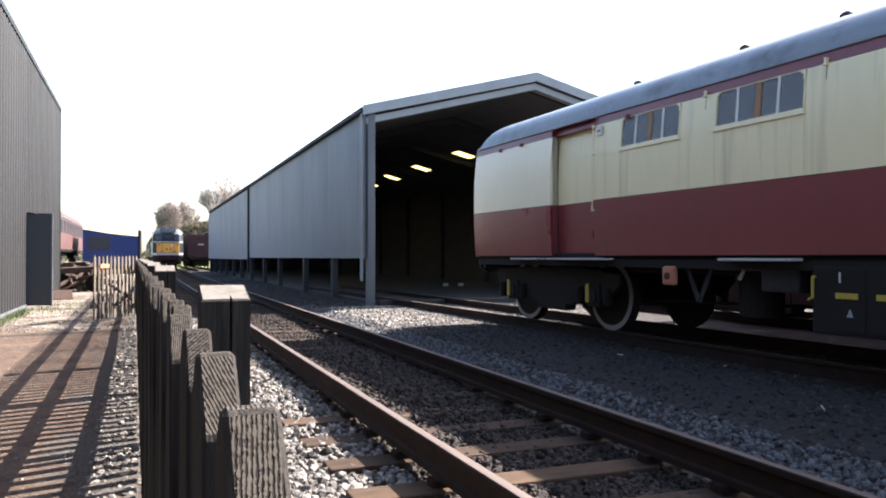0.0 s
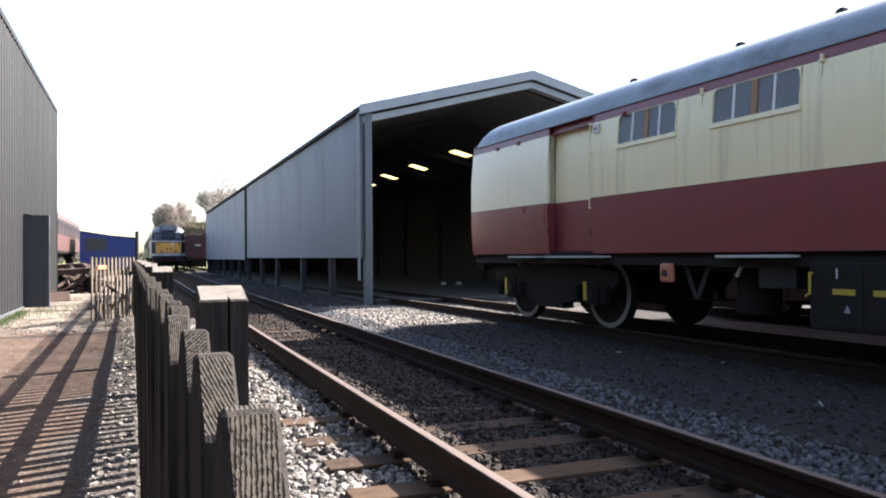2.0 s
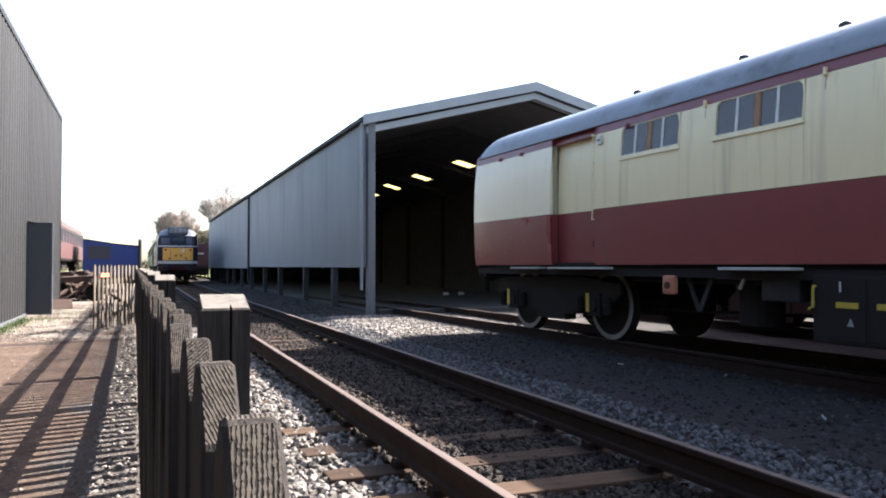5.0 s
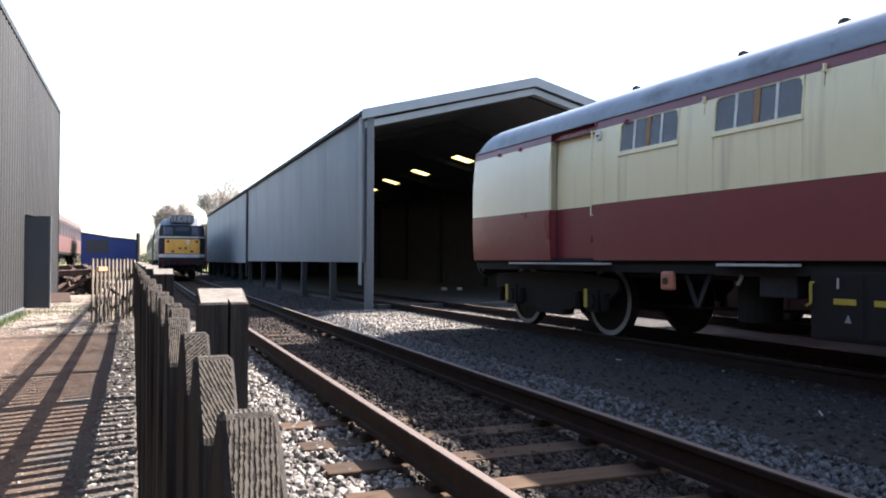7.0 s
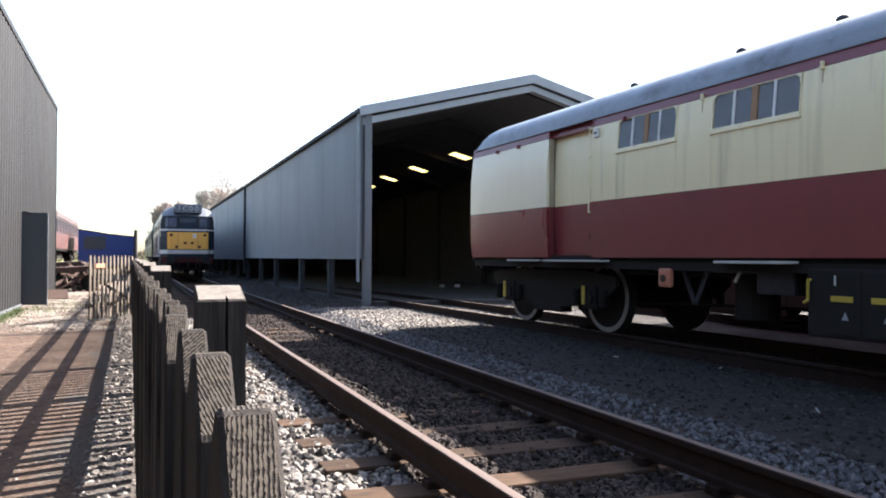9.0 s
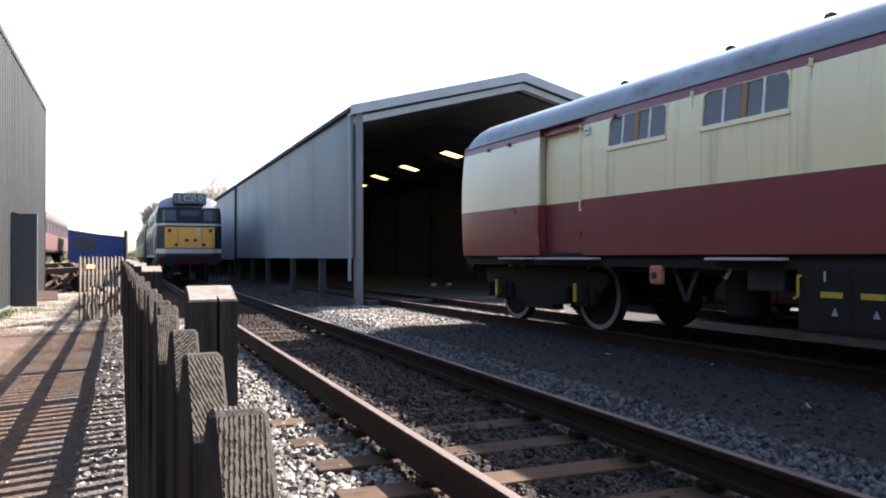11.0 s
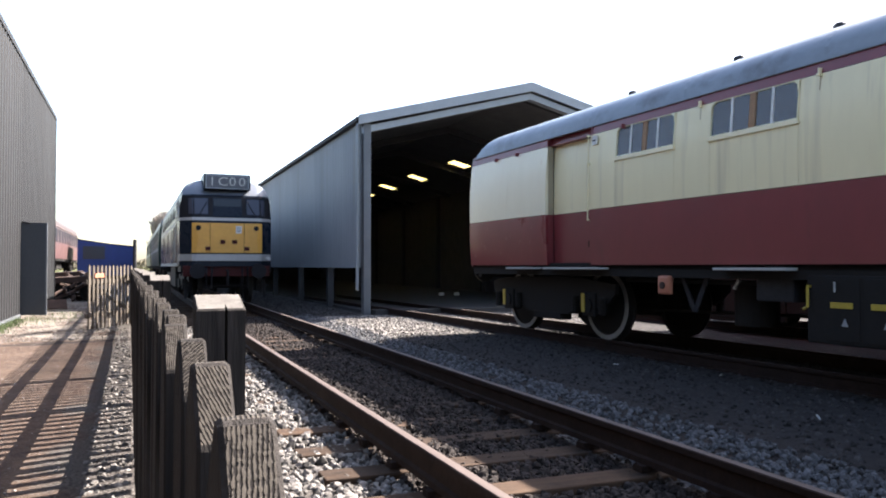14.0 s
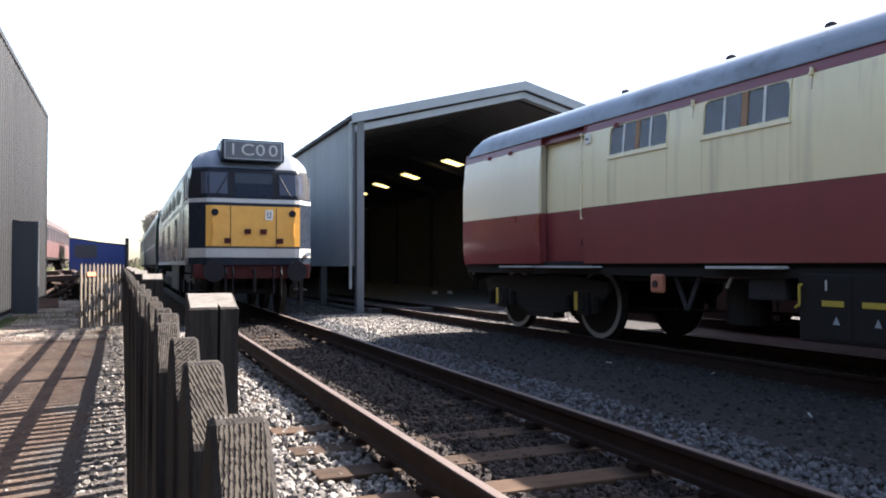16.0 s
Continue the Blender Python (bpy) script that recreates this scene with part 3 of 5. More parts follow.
def build_shed():
    wall = thing("wall_west", pose(SX0, SY0, 0), "grey profiled sheet wall of the shed with an open foot", "wall", kind="structure")
    sheet = ribbed(bmesh.new(), 4.0, CLAD_Z, EAVE, 0.20, 0.03)
    me = bpy.data.meshes.new("cladding_sheet")
    sheet.to_mesh(me)
    sheet.free()
    me.materials.append(M_CLAD)
    y = 0.0
    while y < SY1 - SY0 - 0.5:
        share("cladding_sheet", me, wall, pose(-0.0 if y < 23.9 else -0.05, y, 0 if y < 23.9 else -0.10))
        y += 4.0
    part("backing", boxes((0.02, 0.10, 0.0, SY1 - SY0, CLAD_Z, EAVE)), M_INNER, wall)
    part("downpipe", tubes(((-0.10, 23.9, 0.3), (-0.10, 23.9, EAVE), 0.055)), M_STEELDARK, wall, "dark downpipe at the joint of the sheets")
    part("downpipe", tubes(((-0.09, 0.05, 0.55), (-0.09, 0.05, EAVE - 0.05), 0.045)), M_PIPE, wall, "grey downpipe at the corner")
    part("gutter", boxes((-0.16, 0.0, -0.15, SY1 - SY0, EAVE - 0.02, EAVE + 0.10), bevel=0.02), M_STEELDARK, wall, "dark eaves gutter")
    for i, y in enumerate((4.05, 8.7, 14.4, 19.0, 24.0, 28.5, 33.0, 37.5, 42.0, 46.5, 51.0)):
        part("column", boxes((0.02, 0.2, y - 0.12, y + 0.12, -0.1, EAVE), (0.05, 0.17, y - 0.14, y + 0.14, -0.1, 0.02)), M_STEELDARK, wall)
    east = thing("wall_east", pose(SX1, SY0, 0), "lined far wall of the shed, darkened for the shade inside", "wall", kind="structure")
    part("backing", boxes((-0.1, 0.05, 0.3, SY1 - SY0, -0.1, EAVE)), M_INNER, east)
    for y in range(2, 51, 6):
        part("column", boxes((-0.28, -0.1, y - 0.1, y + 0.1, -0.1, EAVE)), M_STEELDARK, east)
    north = thing("wall_north", pose(SX0, SY1, 0), "end wall of the shed, darkened for the shade inside", "wall", kind="structure")
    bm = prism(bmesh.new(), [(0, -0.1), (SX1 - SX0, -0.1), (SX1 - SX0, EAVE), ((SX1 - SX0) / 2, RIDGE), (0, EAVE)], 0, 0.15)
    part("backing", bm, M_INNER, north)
    # open gable: corner posts, frame and pale barge boards
    gable = thing("wall_south", pose(SX0, SY0, 0), "open gable end with grey steel frame", "wall", kind="structure")
    part("corner_post", boxes((0.04, 0.24, -0.12, 0.12, -0.1, EAVE), bevel=0.01), M_POST, gable, "grey corner post")
    part("corner_post", boxes((SX1 - SX0 - 0.28, SX1 - SX0, -0.12, 0.18, -0.1, EAVE), bevel=0.01), M_TRIM, gable, "grey corner post")
    half = (SX1 - SX0) / 2
    for side in (-1, 1):
        bm = bmesh.new()
        prism(bm, [(0, RIDGE + 0.17), (side * (half + 0.12), EAVE + 0.14), (side * (half + 0.12), EAVE - 0.12), (0, RIDGE - 0.10)], -0.22, -0.14)
        part("barge_board", bm, M_TRIM, gable, "pale grey barge board", at=pose(half, 0, 0))
        bm = prism(bmesh.new(), [(0, RIDGE - 0.14), (side * half, EAVE - 0.16), (side * half, EAVE - 0.34), (0, RIDGE - 0.32)], -0.10, 0.16)
        part("rafter", bm, M_TRIM, gable, "grey steel rafter", at=pose(half, 0, 0))
    # roof: two slopes, the east one with four skylights
    roof = thing("roof", pose((SX0 + SX1) / 2, SY0, 0), "low pitched sheet roof with translucent skylights", "roof", kind="structure")
    bm = prism(bmesh.new(), [(0, RIDGE), (-half - 0.1, EAVE + 0.0), (-half - 0.1, EAVE + 0.06), (0, RIDGE + 0.07)], -0.18, SY1 - SY0 + 0.2)
    part("slope", bm, M_ROOFSHEET, roof)
    slope_z = lambda x: RIDGE + (EAVE - RIDGE) * x / half
    a0, a1 = 2.22, 3.12
    lights = [(11.12, 11.98), (16.72, 17.58), (21.72, 22.58), (26.12, 26.98), (31.12, 31.98)]
    spans, y = [], -0.18
    for s, e in lights:
        spans.append((y, s))
        y = e
    spans.append((y, SY1 - SY0 + 0.2))
    bm = bmesh.new()
    for x0, x1 in ((0, a0), (a1, half + 0.1)):
        prism(bm, [(x0, slope_z(x0)), (x1, slope_z(x1)), (x1, slope_z(x1) + 0.06), (x0, slope_z(x0) + 0.06)], -0.18, SY1 - SY0 + 0.2)
    for s, e in spans:
        prism(bm, [(a0, slope_z(a0)), (a1, slope_z(a1)), (a1, slope_z(a1) + 0.06), (a0, slope_z(a0) + 0.06)], s, e)
    part("slope", bm, M_ROOFSHEET, roof)
    for s, e in lights:
        bm = prism(bmesh.new(), [(a0, slope_z(a0) + 0.02), (a1, slope_z(a1) + 0.02), (a1, slope_z(a1) + 0.026), (a0, slope_z(a0) + 0.026)], s, e)
        part("skylight", bm, M_SKYLIGHT, roof, "translucent yellowed skylight sheet")
    for i in range(9):
        y = i * 6.0 + 0.4
        bm = bmesh.new()
        for side in (-1, 1):
            prism(bm, [(0, RIDGE - 0.02), (side * half, EAVE - 0.02), (side * half, EAVE - 0.22), (0, RIDGE - 0.26)], y, y + 0.12)
        part("roof_frame", bm, M_STEELDARK, roof)
    slab = link_mesh("floor", boxes((SX0 + 0.25, SX1 - 0.1, SY0 + 0.1, SY1, -0.2, -0.03)), M_CONCRETE_SHADE)
    tagged(slab, "dusty concrete floor of the shed, darkened for the shade inside", "floor", kind="structure")
    apron = link_mesh("kerb", boxes((SX0 + 0.3, 12.5, SY0 - 0.35, SY0 + 0.05, -0.2, 0.03), bevel=0.02), M_CONCRETE_SHADE)
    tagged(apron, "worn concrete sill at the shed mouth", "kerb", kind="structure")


build_shed()


# ---- dark sheet-clad building beside the path, with an open door ----
def build_left_building():
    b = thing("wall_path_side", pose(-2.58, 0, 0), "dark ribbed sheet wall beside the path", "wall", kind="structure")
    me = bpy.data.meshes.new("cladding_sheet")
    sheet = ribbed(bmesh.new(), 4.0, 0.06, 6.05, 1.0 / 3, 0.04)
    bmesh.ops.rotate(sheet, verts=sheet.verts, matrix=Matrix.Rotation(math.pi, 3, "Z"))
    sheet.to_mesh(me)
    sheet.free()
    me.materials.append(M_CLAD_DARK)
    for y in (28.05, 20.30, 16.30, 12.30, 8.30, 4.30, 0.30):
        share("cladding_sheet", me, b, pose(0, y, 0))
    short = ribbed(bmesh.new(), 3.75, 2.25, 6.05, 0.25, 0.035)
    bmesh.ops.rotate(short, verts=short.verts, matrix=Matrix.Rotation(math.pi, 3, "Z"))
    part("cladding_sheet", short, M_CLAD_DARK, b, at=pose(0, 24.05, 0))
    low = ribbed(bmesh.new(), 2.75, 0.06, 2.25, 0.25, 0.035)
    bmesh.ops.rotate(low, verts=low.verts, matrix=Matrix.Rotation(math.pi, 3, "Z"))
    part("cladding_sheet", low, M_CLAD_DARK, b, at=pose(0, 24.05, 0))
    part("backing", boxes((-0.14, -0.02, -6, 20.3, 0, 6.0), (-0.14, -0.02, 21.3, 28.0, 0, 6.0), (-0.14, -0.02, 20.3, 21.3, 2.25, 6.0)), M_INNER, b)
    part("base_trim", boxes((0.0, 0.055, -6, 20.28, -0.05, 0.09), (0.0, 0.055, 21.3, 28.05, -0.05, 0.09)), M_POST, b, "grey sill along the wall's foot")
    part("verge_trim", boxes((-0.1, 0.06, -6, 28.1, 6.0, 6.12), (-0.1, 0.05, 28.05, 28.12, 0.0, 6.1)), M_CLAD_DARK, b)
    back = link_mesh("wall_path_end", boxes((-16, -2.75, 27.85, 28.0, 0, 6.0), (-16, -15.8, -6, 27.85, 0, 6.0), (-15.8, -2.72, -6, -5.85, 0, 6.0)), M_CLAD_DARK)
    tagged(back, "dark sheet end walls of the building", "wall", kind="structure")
    rf = link_mesh("roof_path_side", boxes((-16, -2.6, -6, 28.1, 6.02, 6.14)), M_ROOFSHEET)
    tagged(rf, "flat sheet roof of the path-side building", "roof", kind="structure")
    d = thing("door_1", pose(-2.55, 20.3, 0.03), "dark steel door standing open with a pale edge", "door", kind="structure")
    part("leaf", boxes((0.0, 0.52, -0.03, 0.03, 0.02, 2.2), bevel=0.006), M_DOOR, d)
    part("edge_strip", boxes((0.521, 0.555, -0.04, 0.04, 0.02, 2.2)), M_POST, d, "pale door edge")
    part("closer", tubes(((0.03, -0.05, 2.22), (0.20, -0.05, 2.18), 0.022)), M_STEELDARK, d)


build_left_building()


# ---- picket fence along the path ----
FENCE_TOP = 1.142


def picket_mesh(h=1.14, w=0.085, th=0.022, top=None):
    """A pointed picket, broad side across the fence's line, its sloped cuts showing the end grain."""
    bm = bmesh.new()
    c = 0.042
    out = [(-w / 2, 0.03), (w / 2, 0.03), (w / 2, h - c), (0.006, h), (-0.006, h), (-w / 2, h - c)]
    a = [bm.verts.new((-th / 2, y, z)) for y, z in out]
    b = [bm.verts.new((th / 2, y, z)) for y, z in out]
    n = len(out)
    for i in range(n):
        f = bm.faces.new((a[i], a[(i + 1) % n], b[(i + 1) % n], b[i]))
        f.material_index = 1 if i in (2, 3, 4) else 0
    bm.faces.new(a[::-1])
    bm.faces.new(b)
    bmesh.ops.bevel(bm, geom=list(bm.edges), offset=0.0022, segments=1, affect="EDGES")
    me = bpy.data.meshes.new("picket")
    bmesh.ops.recalc_face_normals(bm, faces=bm.faces)
    bm.to_mesh(me)
    bm.free()
    me.materials.append(M_WOOD_SHADE)
    me.materials.append(top)
    return me


def post_mesh(h=1.153, s=0.079):
    """A square post with a slightly sloped top and a drying split down its face."""
    bm = bmesh.new()
    k = s / 2
    out = [(-k, -k), (0.006, -k), (0.0085, -k + 0.024), (0.0105, -k), (k, -k), (k, k), (-k, k)]
    lo = [bm.verts.new((x, y, -0.4)) for x, y in out]
    hi = [bm.verts.new((x, y, h - 0.022 * (k - y) / s)) for x, y in out]
    n = len(out)
    for i in range(n):
        bm.faces.new((lo[i], lo[(i + 1) % n], hi[(i + 1) % n], hi[i]))
    bm.faces.new(lo[::-1])
    bm.faces.new(hi).material_index = 1
    rim = [e for e in bm.edges if all(v.co.z > 0 and abs(v.co.y + k - 0.024) > 1e-4 for v in e.verts)]
    bmesh.ops.bevel(bm, geom=rim, offset=0.003, segments=1, affect="EDGES")
    bmesh.ops.recalc_face_normals(bm, faces=bm.faces)
    me = bpy.data.meshes.new("post")
    bm.to_mesh(me)
    bm.free()
    me.materials.append(M_WOOD_SHADE)
    me.materials.append(M_POSTTOP)
    return me


def build_fence():
    fence = thing("picket_fence", pose(0, 0, 0, 0, 0, 0.55), "weathered grey wooden picket fence beside the path", "fence")
    rnd = random.Random(3)
    meshes = [picket_mesh(1.141, top=M_SAWN), picket_mesh(1.142, 0.088, 0.0225, M_SAWN_SLANT), picket_mesh(1.140, 0.083, 0.0215, M_SAWN_CROSS)]
    pm = post_mesh()
    y = 0.318 - 0.165 * 21
    i = 0
    while y < 27:
        share("picket", meshes[i % 3], fence, pose(0.0475 + rnd.uniform(-0.002, 0.002), y + rnd.uniform(-0.004, 0.004), rnd.uniform(-0.0015, 0.0015),
                                                  rnd.uniform(-0.5, 0.5), rnd.uniform(-0.35, 0.35), rnd.uniform(-1.8, 1.8)))
        y += 0.165
        i += 1
    for k in range(-2, 14):
        share("post", pm, fence, pose(0.141 if k == 0 else 0.115, 1.345 + 1.95 * k, rnd.uniform(-0.003, 0.003) + (0.012 if k else 0.0), 0, 0, rnd.uniform(-2, 2)))
    for z in (0.31, 0.64, 0.96):
        part("rail", boxes((0.0605, 0.092, -3, 27, z - 0.042, z + 0.042), bevel=0.004), M_WOOD_SHADE, fence)
    return meshes, pm


PICKETS, POST = build_fence()


def build_gate():
    """A picket gate standing half open across the path, hung from a tall thin post."""
    gate = thing("picket_gate", pose(-0.10, 16.55, 0, 0, 0, 151.6), "weathered picket gate standing open, coloured pale for the sun on it", "gate")
    me = picket_mesh(1.20, 0.056, 0.022, M_GATEWOOD_LIT)
    me.materials[0] = M_GATEWOOD_LIT
    n = 12
    for i in range(n):
        share("picket", me, gate, pose(0.0, 0.05 + i * 0.132, 0.02 + 0.004 * (i % 3), 0, 0, 0))
    for z in (0.3, 0.92):
        part("rail", boxes((0.012, 0.06, 0.0, 1.56, z - 0.04, z + 0.04), bevel=0.004), M_GATEWOOD_LIT, gate)
    part("brace", tubes(((0.035, 0.08, 0.34), (0.035, 1.48, 0.88), 0.03), seg=4), M_GATEWOOD_LIT, gate)
    part("sign", boxes((-0.030, -0.018, 1.06, 1.36, 0.99, 1.07), bevel=0.004), M_ORANGE, gate, "small faded orange sign plate")
    p = link_mesh("gate_post", tubes(((-0.06, 16.68, -0.3), (-0.06, 16.68, 1.74), 0.035), seg=8), M_STEELDARK)
    tagged(p, "thin dark post beside the gate", "post")


build_gate()


# ---- maroon and cream coach on the siding ----
def wheel_mesh(r=0.53, w=0.13, rim=None):
    """A railway wheel on the x axis: tread, flange, rim ring, disc and boss."""
    bm = bmesh.new()
    seg = 28
    prof = [(0.09, 0.10), (0.10, 0.03), (r - 0.09, 0.035), (r - 0.075, 0.0), (r - 0.004, 0.0), (r, 0.012), (r, w - 0.03), (r + 0.028, w - 0.02), (r + 0.028, w), (r - 0.08, w),
            (r - 0.09, w - 0.035), (0.10, w - 0.02), (0.09, 0.10)]
    rings = []
    for k in range(seg):
        a = 2 * math.pi * k / seg
        rings.append([bm.verts.new((x, q * math.cos(a), q * math.sin(a))) for q, x in prof])
    for k in range(seg):
        for i in range(len(prof) - 1):
            f = bm.faces.new((rings[k][i], rings[(k + 1) % seg][i], rings[(k + 1) % seg][i + 1], rings[k][i + 1]))
            f.material_index = 1 if i in (3, 4) else 0
    tube(bm, (-0.04, 0, 0), (0.14, 0, 0), 0.1, 14)
    bmesh.ops.recalc_face_normals(bm, faces=bm.faces)
    me = bpy.data.meshes.new("wheel")
    bm.to_mesh(me)
    bm.free()
    me.materials.append(M_UNDER)
    me.materials.append(rim or M_UNDER)
    return me


def side_curve(z):
    """Half width of the coach body at height z."""
    return 1.41 - 0.035 * max(0, (1.9 - z) / 0.8) ** 2 - 0.07 * max(0, (z - 2.2) / 0.95) ** 2


def side_profile(z0, z1, side, n=8, inset=0.0):
    return [(side * (side_curve(z0 + (z1 - z0) * i / n) - inset), z0 + (z1 - z0) * i / n) for i in range(n + 1)]


def roof_profile(w0=1.335, z0=3.14, top=3.70, n=20):
    pts = []
    for i in range(n + 1):
        a = math.pi * i / n
        c, s = math.cos(a), math.sin(a)
        pts.append((-w0 * math.copysign(abs(c) ** 1.0, c), z0 + (top - z0) * s ** 0.72))
    return pts


def bogie(parent, y, spread, wheels, name="bogie"):
    b = new(name)
    b.parent = parent
    b.matrix_basis = pose(0, y, 0)
    for side in (-1, 1):
        x0, x1 = side * 1.06 - 0.03, side * 1.06 + 0.03
        r = spread + 0.62
        # deep pressed side frame that dips between the axleboxes
        shape = [(-r, 0.72), (-spread - 0.34, 0.50), (-spread + 0.34, 0.50), (-0.62, 0.36), (0.62, 0.36), (spread - 0.34, 0.50), (spread + 0.34, 0.50), (r, 0.72),
                 (r, 0.86), (0.9, 0.95), (-0.9, 0.95), (-r, 0.86)]
        bm = bmesh.new()
        a = [bm.verts.new((x0, y_, z_)) for y_, z_ in shape]
        d_ = [bm.verts.new((x1, y_, z_)) for y_, z_ in shape]
        for k in range(len(shape)):
            bm.faces.new((a[k], a[(k + 1) % len(shape)], d_[(k + 1) % len(shape)], d_[k]))
        bm.faces.new(a)
        bm.faces.new(d_[::-1])
        part("side_frame", bm, M_UNDER, b)
        for d in (-1, 1):
            bm = boxes((side * 1.05 - 0.08, side * 1.05 + 0.08, d * spread - 0.17, d * spread + 0.17, 0.36, 0.72), bevel=0.025)
            tube(bm, (side * 1.06, d * spread, 0.53), (side * 1.16, d * spread, 0.53), 0.11, 12)
            part("axlebox", bm, M_UNDER, b)
            for o in (-0.36, 0.36):
                bm = bmesh.new()
                for k in range(5):       # coils of the spring
                    tube(bm, (side * 1.12, d * spread + o, 0.42 + k * 0.05), (side * 1.12, d * spread + o, 0.445 + k * 0.05), 0.075, 10)
                tube(bm, (side * 1.12, d * spread + o, 0.40), (side * 1.12, d * spread + o, 0.66), 0.05, 8)
                part("spring", bm, M_UNDER, b)
            part("brake_block", boxes((side * 0.83 - 0.05, side * 0.83 + 0.05, d * (spread - 0.60) - 0.04, d * (spread - 0.60) + 0.04, 0.30, 0.74), bevel=0.015), M_UNDER, b)
        part("spring_plank", boxes((side * 1.0 - 0.10, side * 1.0 + 0.12, -0.42, 0.42, 0.26, 0.38), bevel=0.02), M_UNDER, b)
    part("bolster", boxes((-0.95, 0.95, -0.2, 0.2, 0.55, 0.95)), M_UNDER, b)
    for d in (-1, 1):
        for side in (-1, 1):
            share("wheel", wheels, b, pose(side * 0.80, d * spread, 0.53, 0, 0, 0 if side < 0 else 180))
    return b


def build_coach():
    c = thing("railway_coach", pose(7.30, 13.4, RAIL_Z, 0, 0, 2.3), "maroon and cream railway coach with grey roof, standing on the siding", "railway coach")
    L = -19.0
    R0, R1, REC = -3.88, -2.70, 0.15        # recessed doorway
    WIN = [(-5.68, -4.50), (-7.52, -6.28), (-13.2, -12.05), (-15.1, -13.95)]
    spans = [(R1, 0.03, 0.0), (R0, R1, REC), (L, R0, 0.0)]
    for name, mat, z0, z1, lab in (("lower_panel", M_MAROON, 1.14, 1.935, "maroon lower body side"), ("cant_band", M_MAROON, 3.03, 3.15, "maroon band under the gutter")):
        bm = bmesh.new()
        for y0, y1, ins in spans if z0 > 2 else spans[1:]:
            loft(bm, side_profile(z0, z1, -1, 6, ins if z0 < 2 else ins * 0.5), y0, y1, 0.05)
        part(name, bm, mat, c, lab, smooth=True)
    part("end_panel", loft(bmesh.new(), side_profile(1.14, 1.935, -1, 6), R1, 0.03, 0.05), M_MAROON_END, c, "scuffed red lower body side at the coach's end", smooth=True)
    # cream panels, joined by thin sheet joints, with real window openings
    cuts = []
    edges = [L] + sorted(v for w in WIN for v in w) + [R0]
    for i in range(len(edges) - 1):
        full = i % 2 == 0
        cuts.append((edges[i], edges[i + 1], 1.941, 3.024 if full else 2.62, 0.0))
    joints = []
    for y0, y1, z0, z1, ins in cuts:
        n = max(1, round((y1 - y0) / 1.9))
        joints += [(y0 + (y1 - y0) * k / n, y0 + (y1 - y0) * (k + 1) / n - 0.004, z0, z1, ins) for k in range(n)]
    joints += [(R0, R1, 1.941, 3.024, REC), (R1, -1.44, 1.941, 3.024, 0.0), (-1.436, 0.03, 1.941, 3.024, 0.0)]
    for y0, y1, z0, z1, ins in joints:
        part("panel", loft(bmesh.new(), side_profile(z0, z1, -1, 8, ins), y0, y1, 0.05), M_CREAM if y0 < R1 else M_CREAM_END, c, smooth=True)
    # reveals of the recessed doorway, their cream darkened to show shade
    for y0, y1 in ((R0 - 0.03, R0), (R1, R1 + 0.03)):
        bm = bmesh.new()
        for z0, z1, mi in ((1.14, 1.938, 0), (1.938, 3.027, 1), (3.027, 3.15, 0)):
            f0 = len(bm.faces)
            box(bm, -1.36, -1.20, y0, y1, z0, z1)
            bm.faces.ensure_lookup_table()
            for f in bm.faces[f0:]:
                f.material_index = mi
        part("door_reveal", bm, (M_MAROON, M_CREAM_SHADE), c, "cream door reveal with its shade put into the colour")
    part("door_gap", boxes((-1.262, -1.256, R1 - 0.014, R1 - 0.003, 1.16, 3.02)), M_UNDER, c)
    part("door_soffit", boxes((-1.31, -1.20, R0, R1, 3.026, 3.05)), M_MAROON, c)
    # far side and ends
    bm = bmesh.new()
    loft(bm, side_profile(1.14, 3.15, 1, 10), L, -0.04, 0.05)
    part("far_side", bm, M_MAROON, c, smooth=True)
    for y0, y1 in ((-0.03, 0.03), (L, L + 0.06)):
        poly = side_profile(1.14, 3.22, -1, 8) + side_profile(1.14, 3.22, 1, 8)[::-1]
        part("end_wall", prism(bmesh.new(), [(x * 0.99, z - 0.02) for x, z in poly], y0, y1), M_MAROON, c)
    part("partition", boxes((-1.3, 1.3, -9.0, -8.9, 1.2, 3.2), (-1.3, 1.3, -4.2, -4.1, 1.2, 3.2)), M_PALE_BACK, c)
    part("floor_pan", boxes((-1.33, 1.33, L, -0.05, 1.08, 1.17)), M_UNDER, c)
    # roof, turned down at the end like a dome
    bm = bmesh.new()
    base = roof_profile()
    rings = []
    ys = [L, L + 0.2] + [L + 0.2 + (-0.7 - L - 0.2) * k / 12 for k in range(1, 13)] + [-0.5, -0.32, -0.17, -0.06, 0.0, 0.05, 0.085]
    for y in ys:
        k = max(0.0, (y + 0.57) / 0.65)
        drop = 1 - 0.80 * k ** 3.2
        rings.append([bm.verts.new((x * (1 - 0.03 * k * k), y, 3.14 + (z - 3.14) * drop)) for x, z in base])
    for j in range(len(rings) - 1):
        for i in range(len(base) - 1):
            bm.faces.new((rings[j][i], rings[j][i + 1], rings[j + 1][i + 1], rings[j + 1][i]))
    bm.faces.new(rings[-1])
    part("roof", bm, M_ROOF, c, "grey curved roof", smooth=True)
    for k in range(9):
        y = -1.8 - k * 2.0
        bm = loft(bmesh.new(), [(x * 1.001, z + 0.0015) for x, z in base], y - 0.02, y + 0.02)
        part("roof_seam", bm, M_ROOF, c)
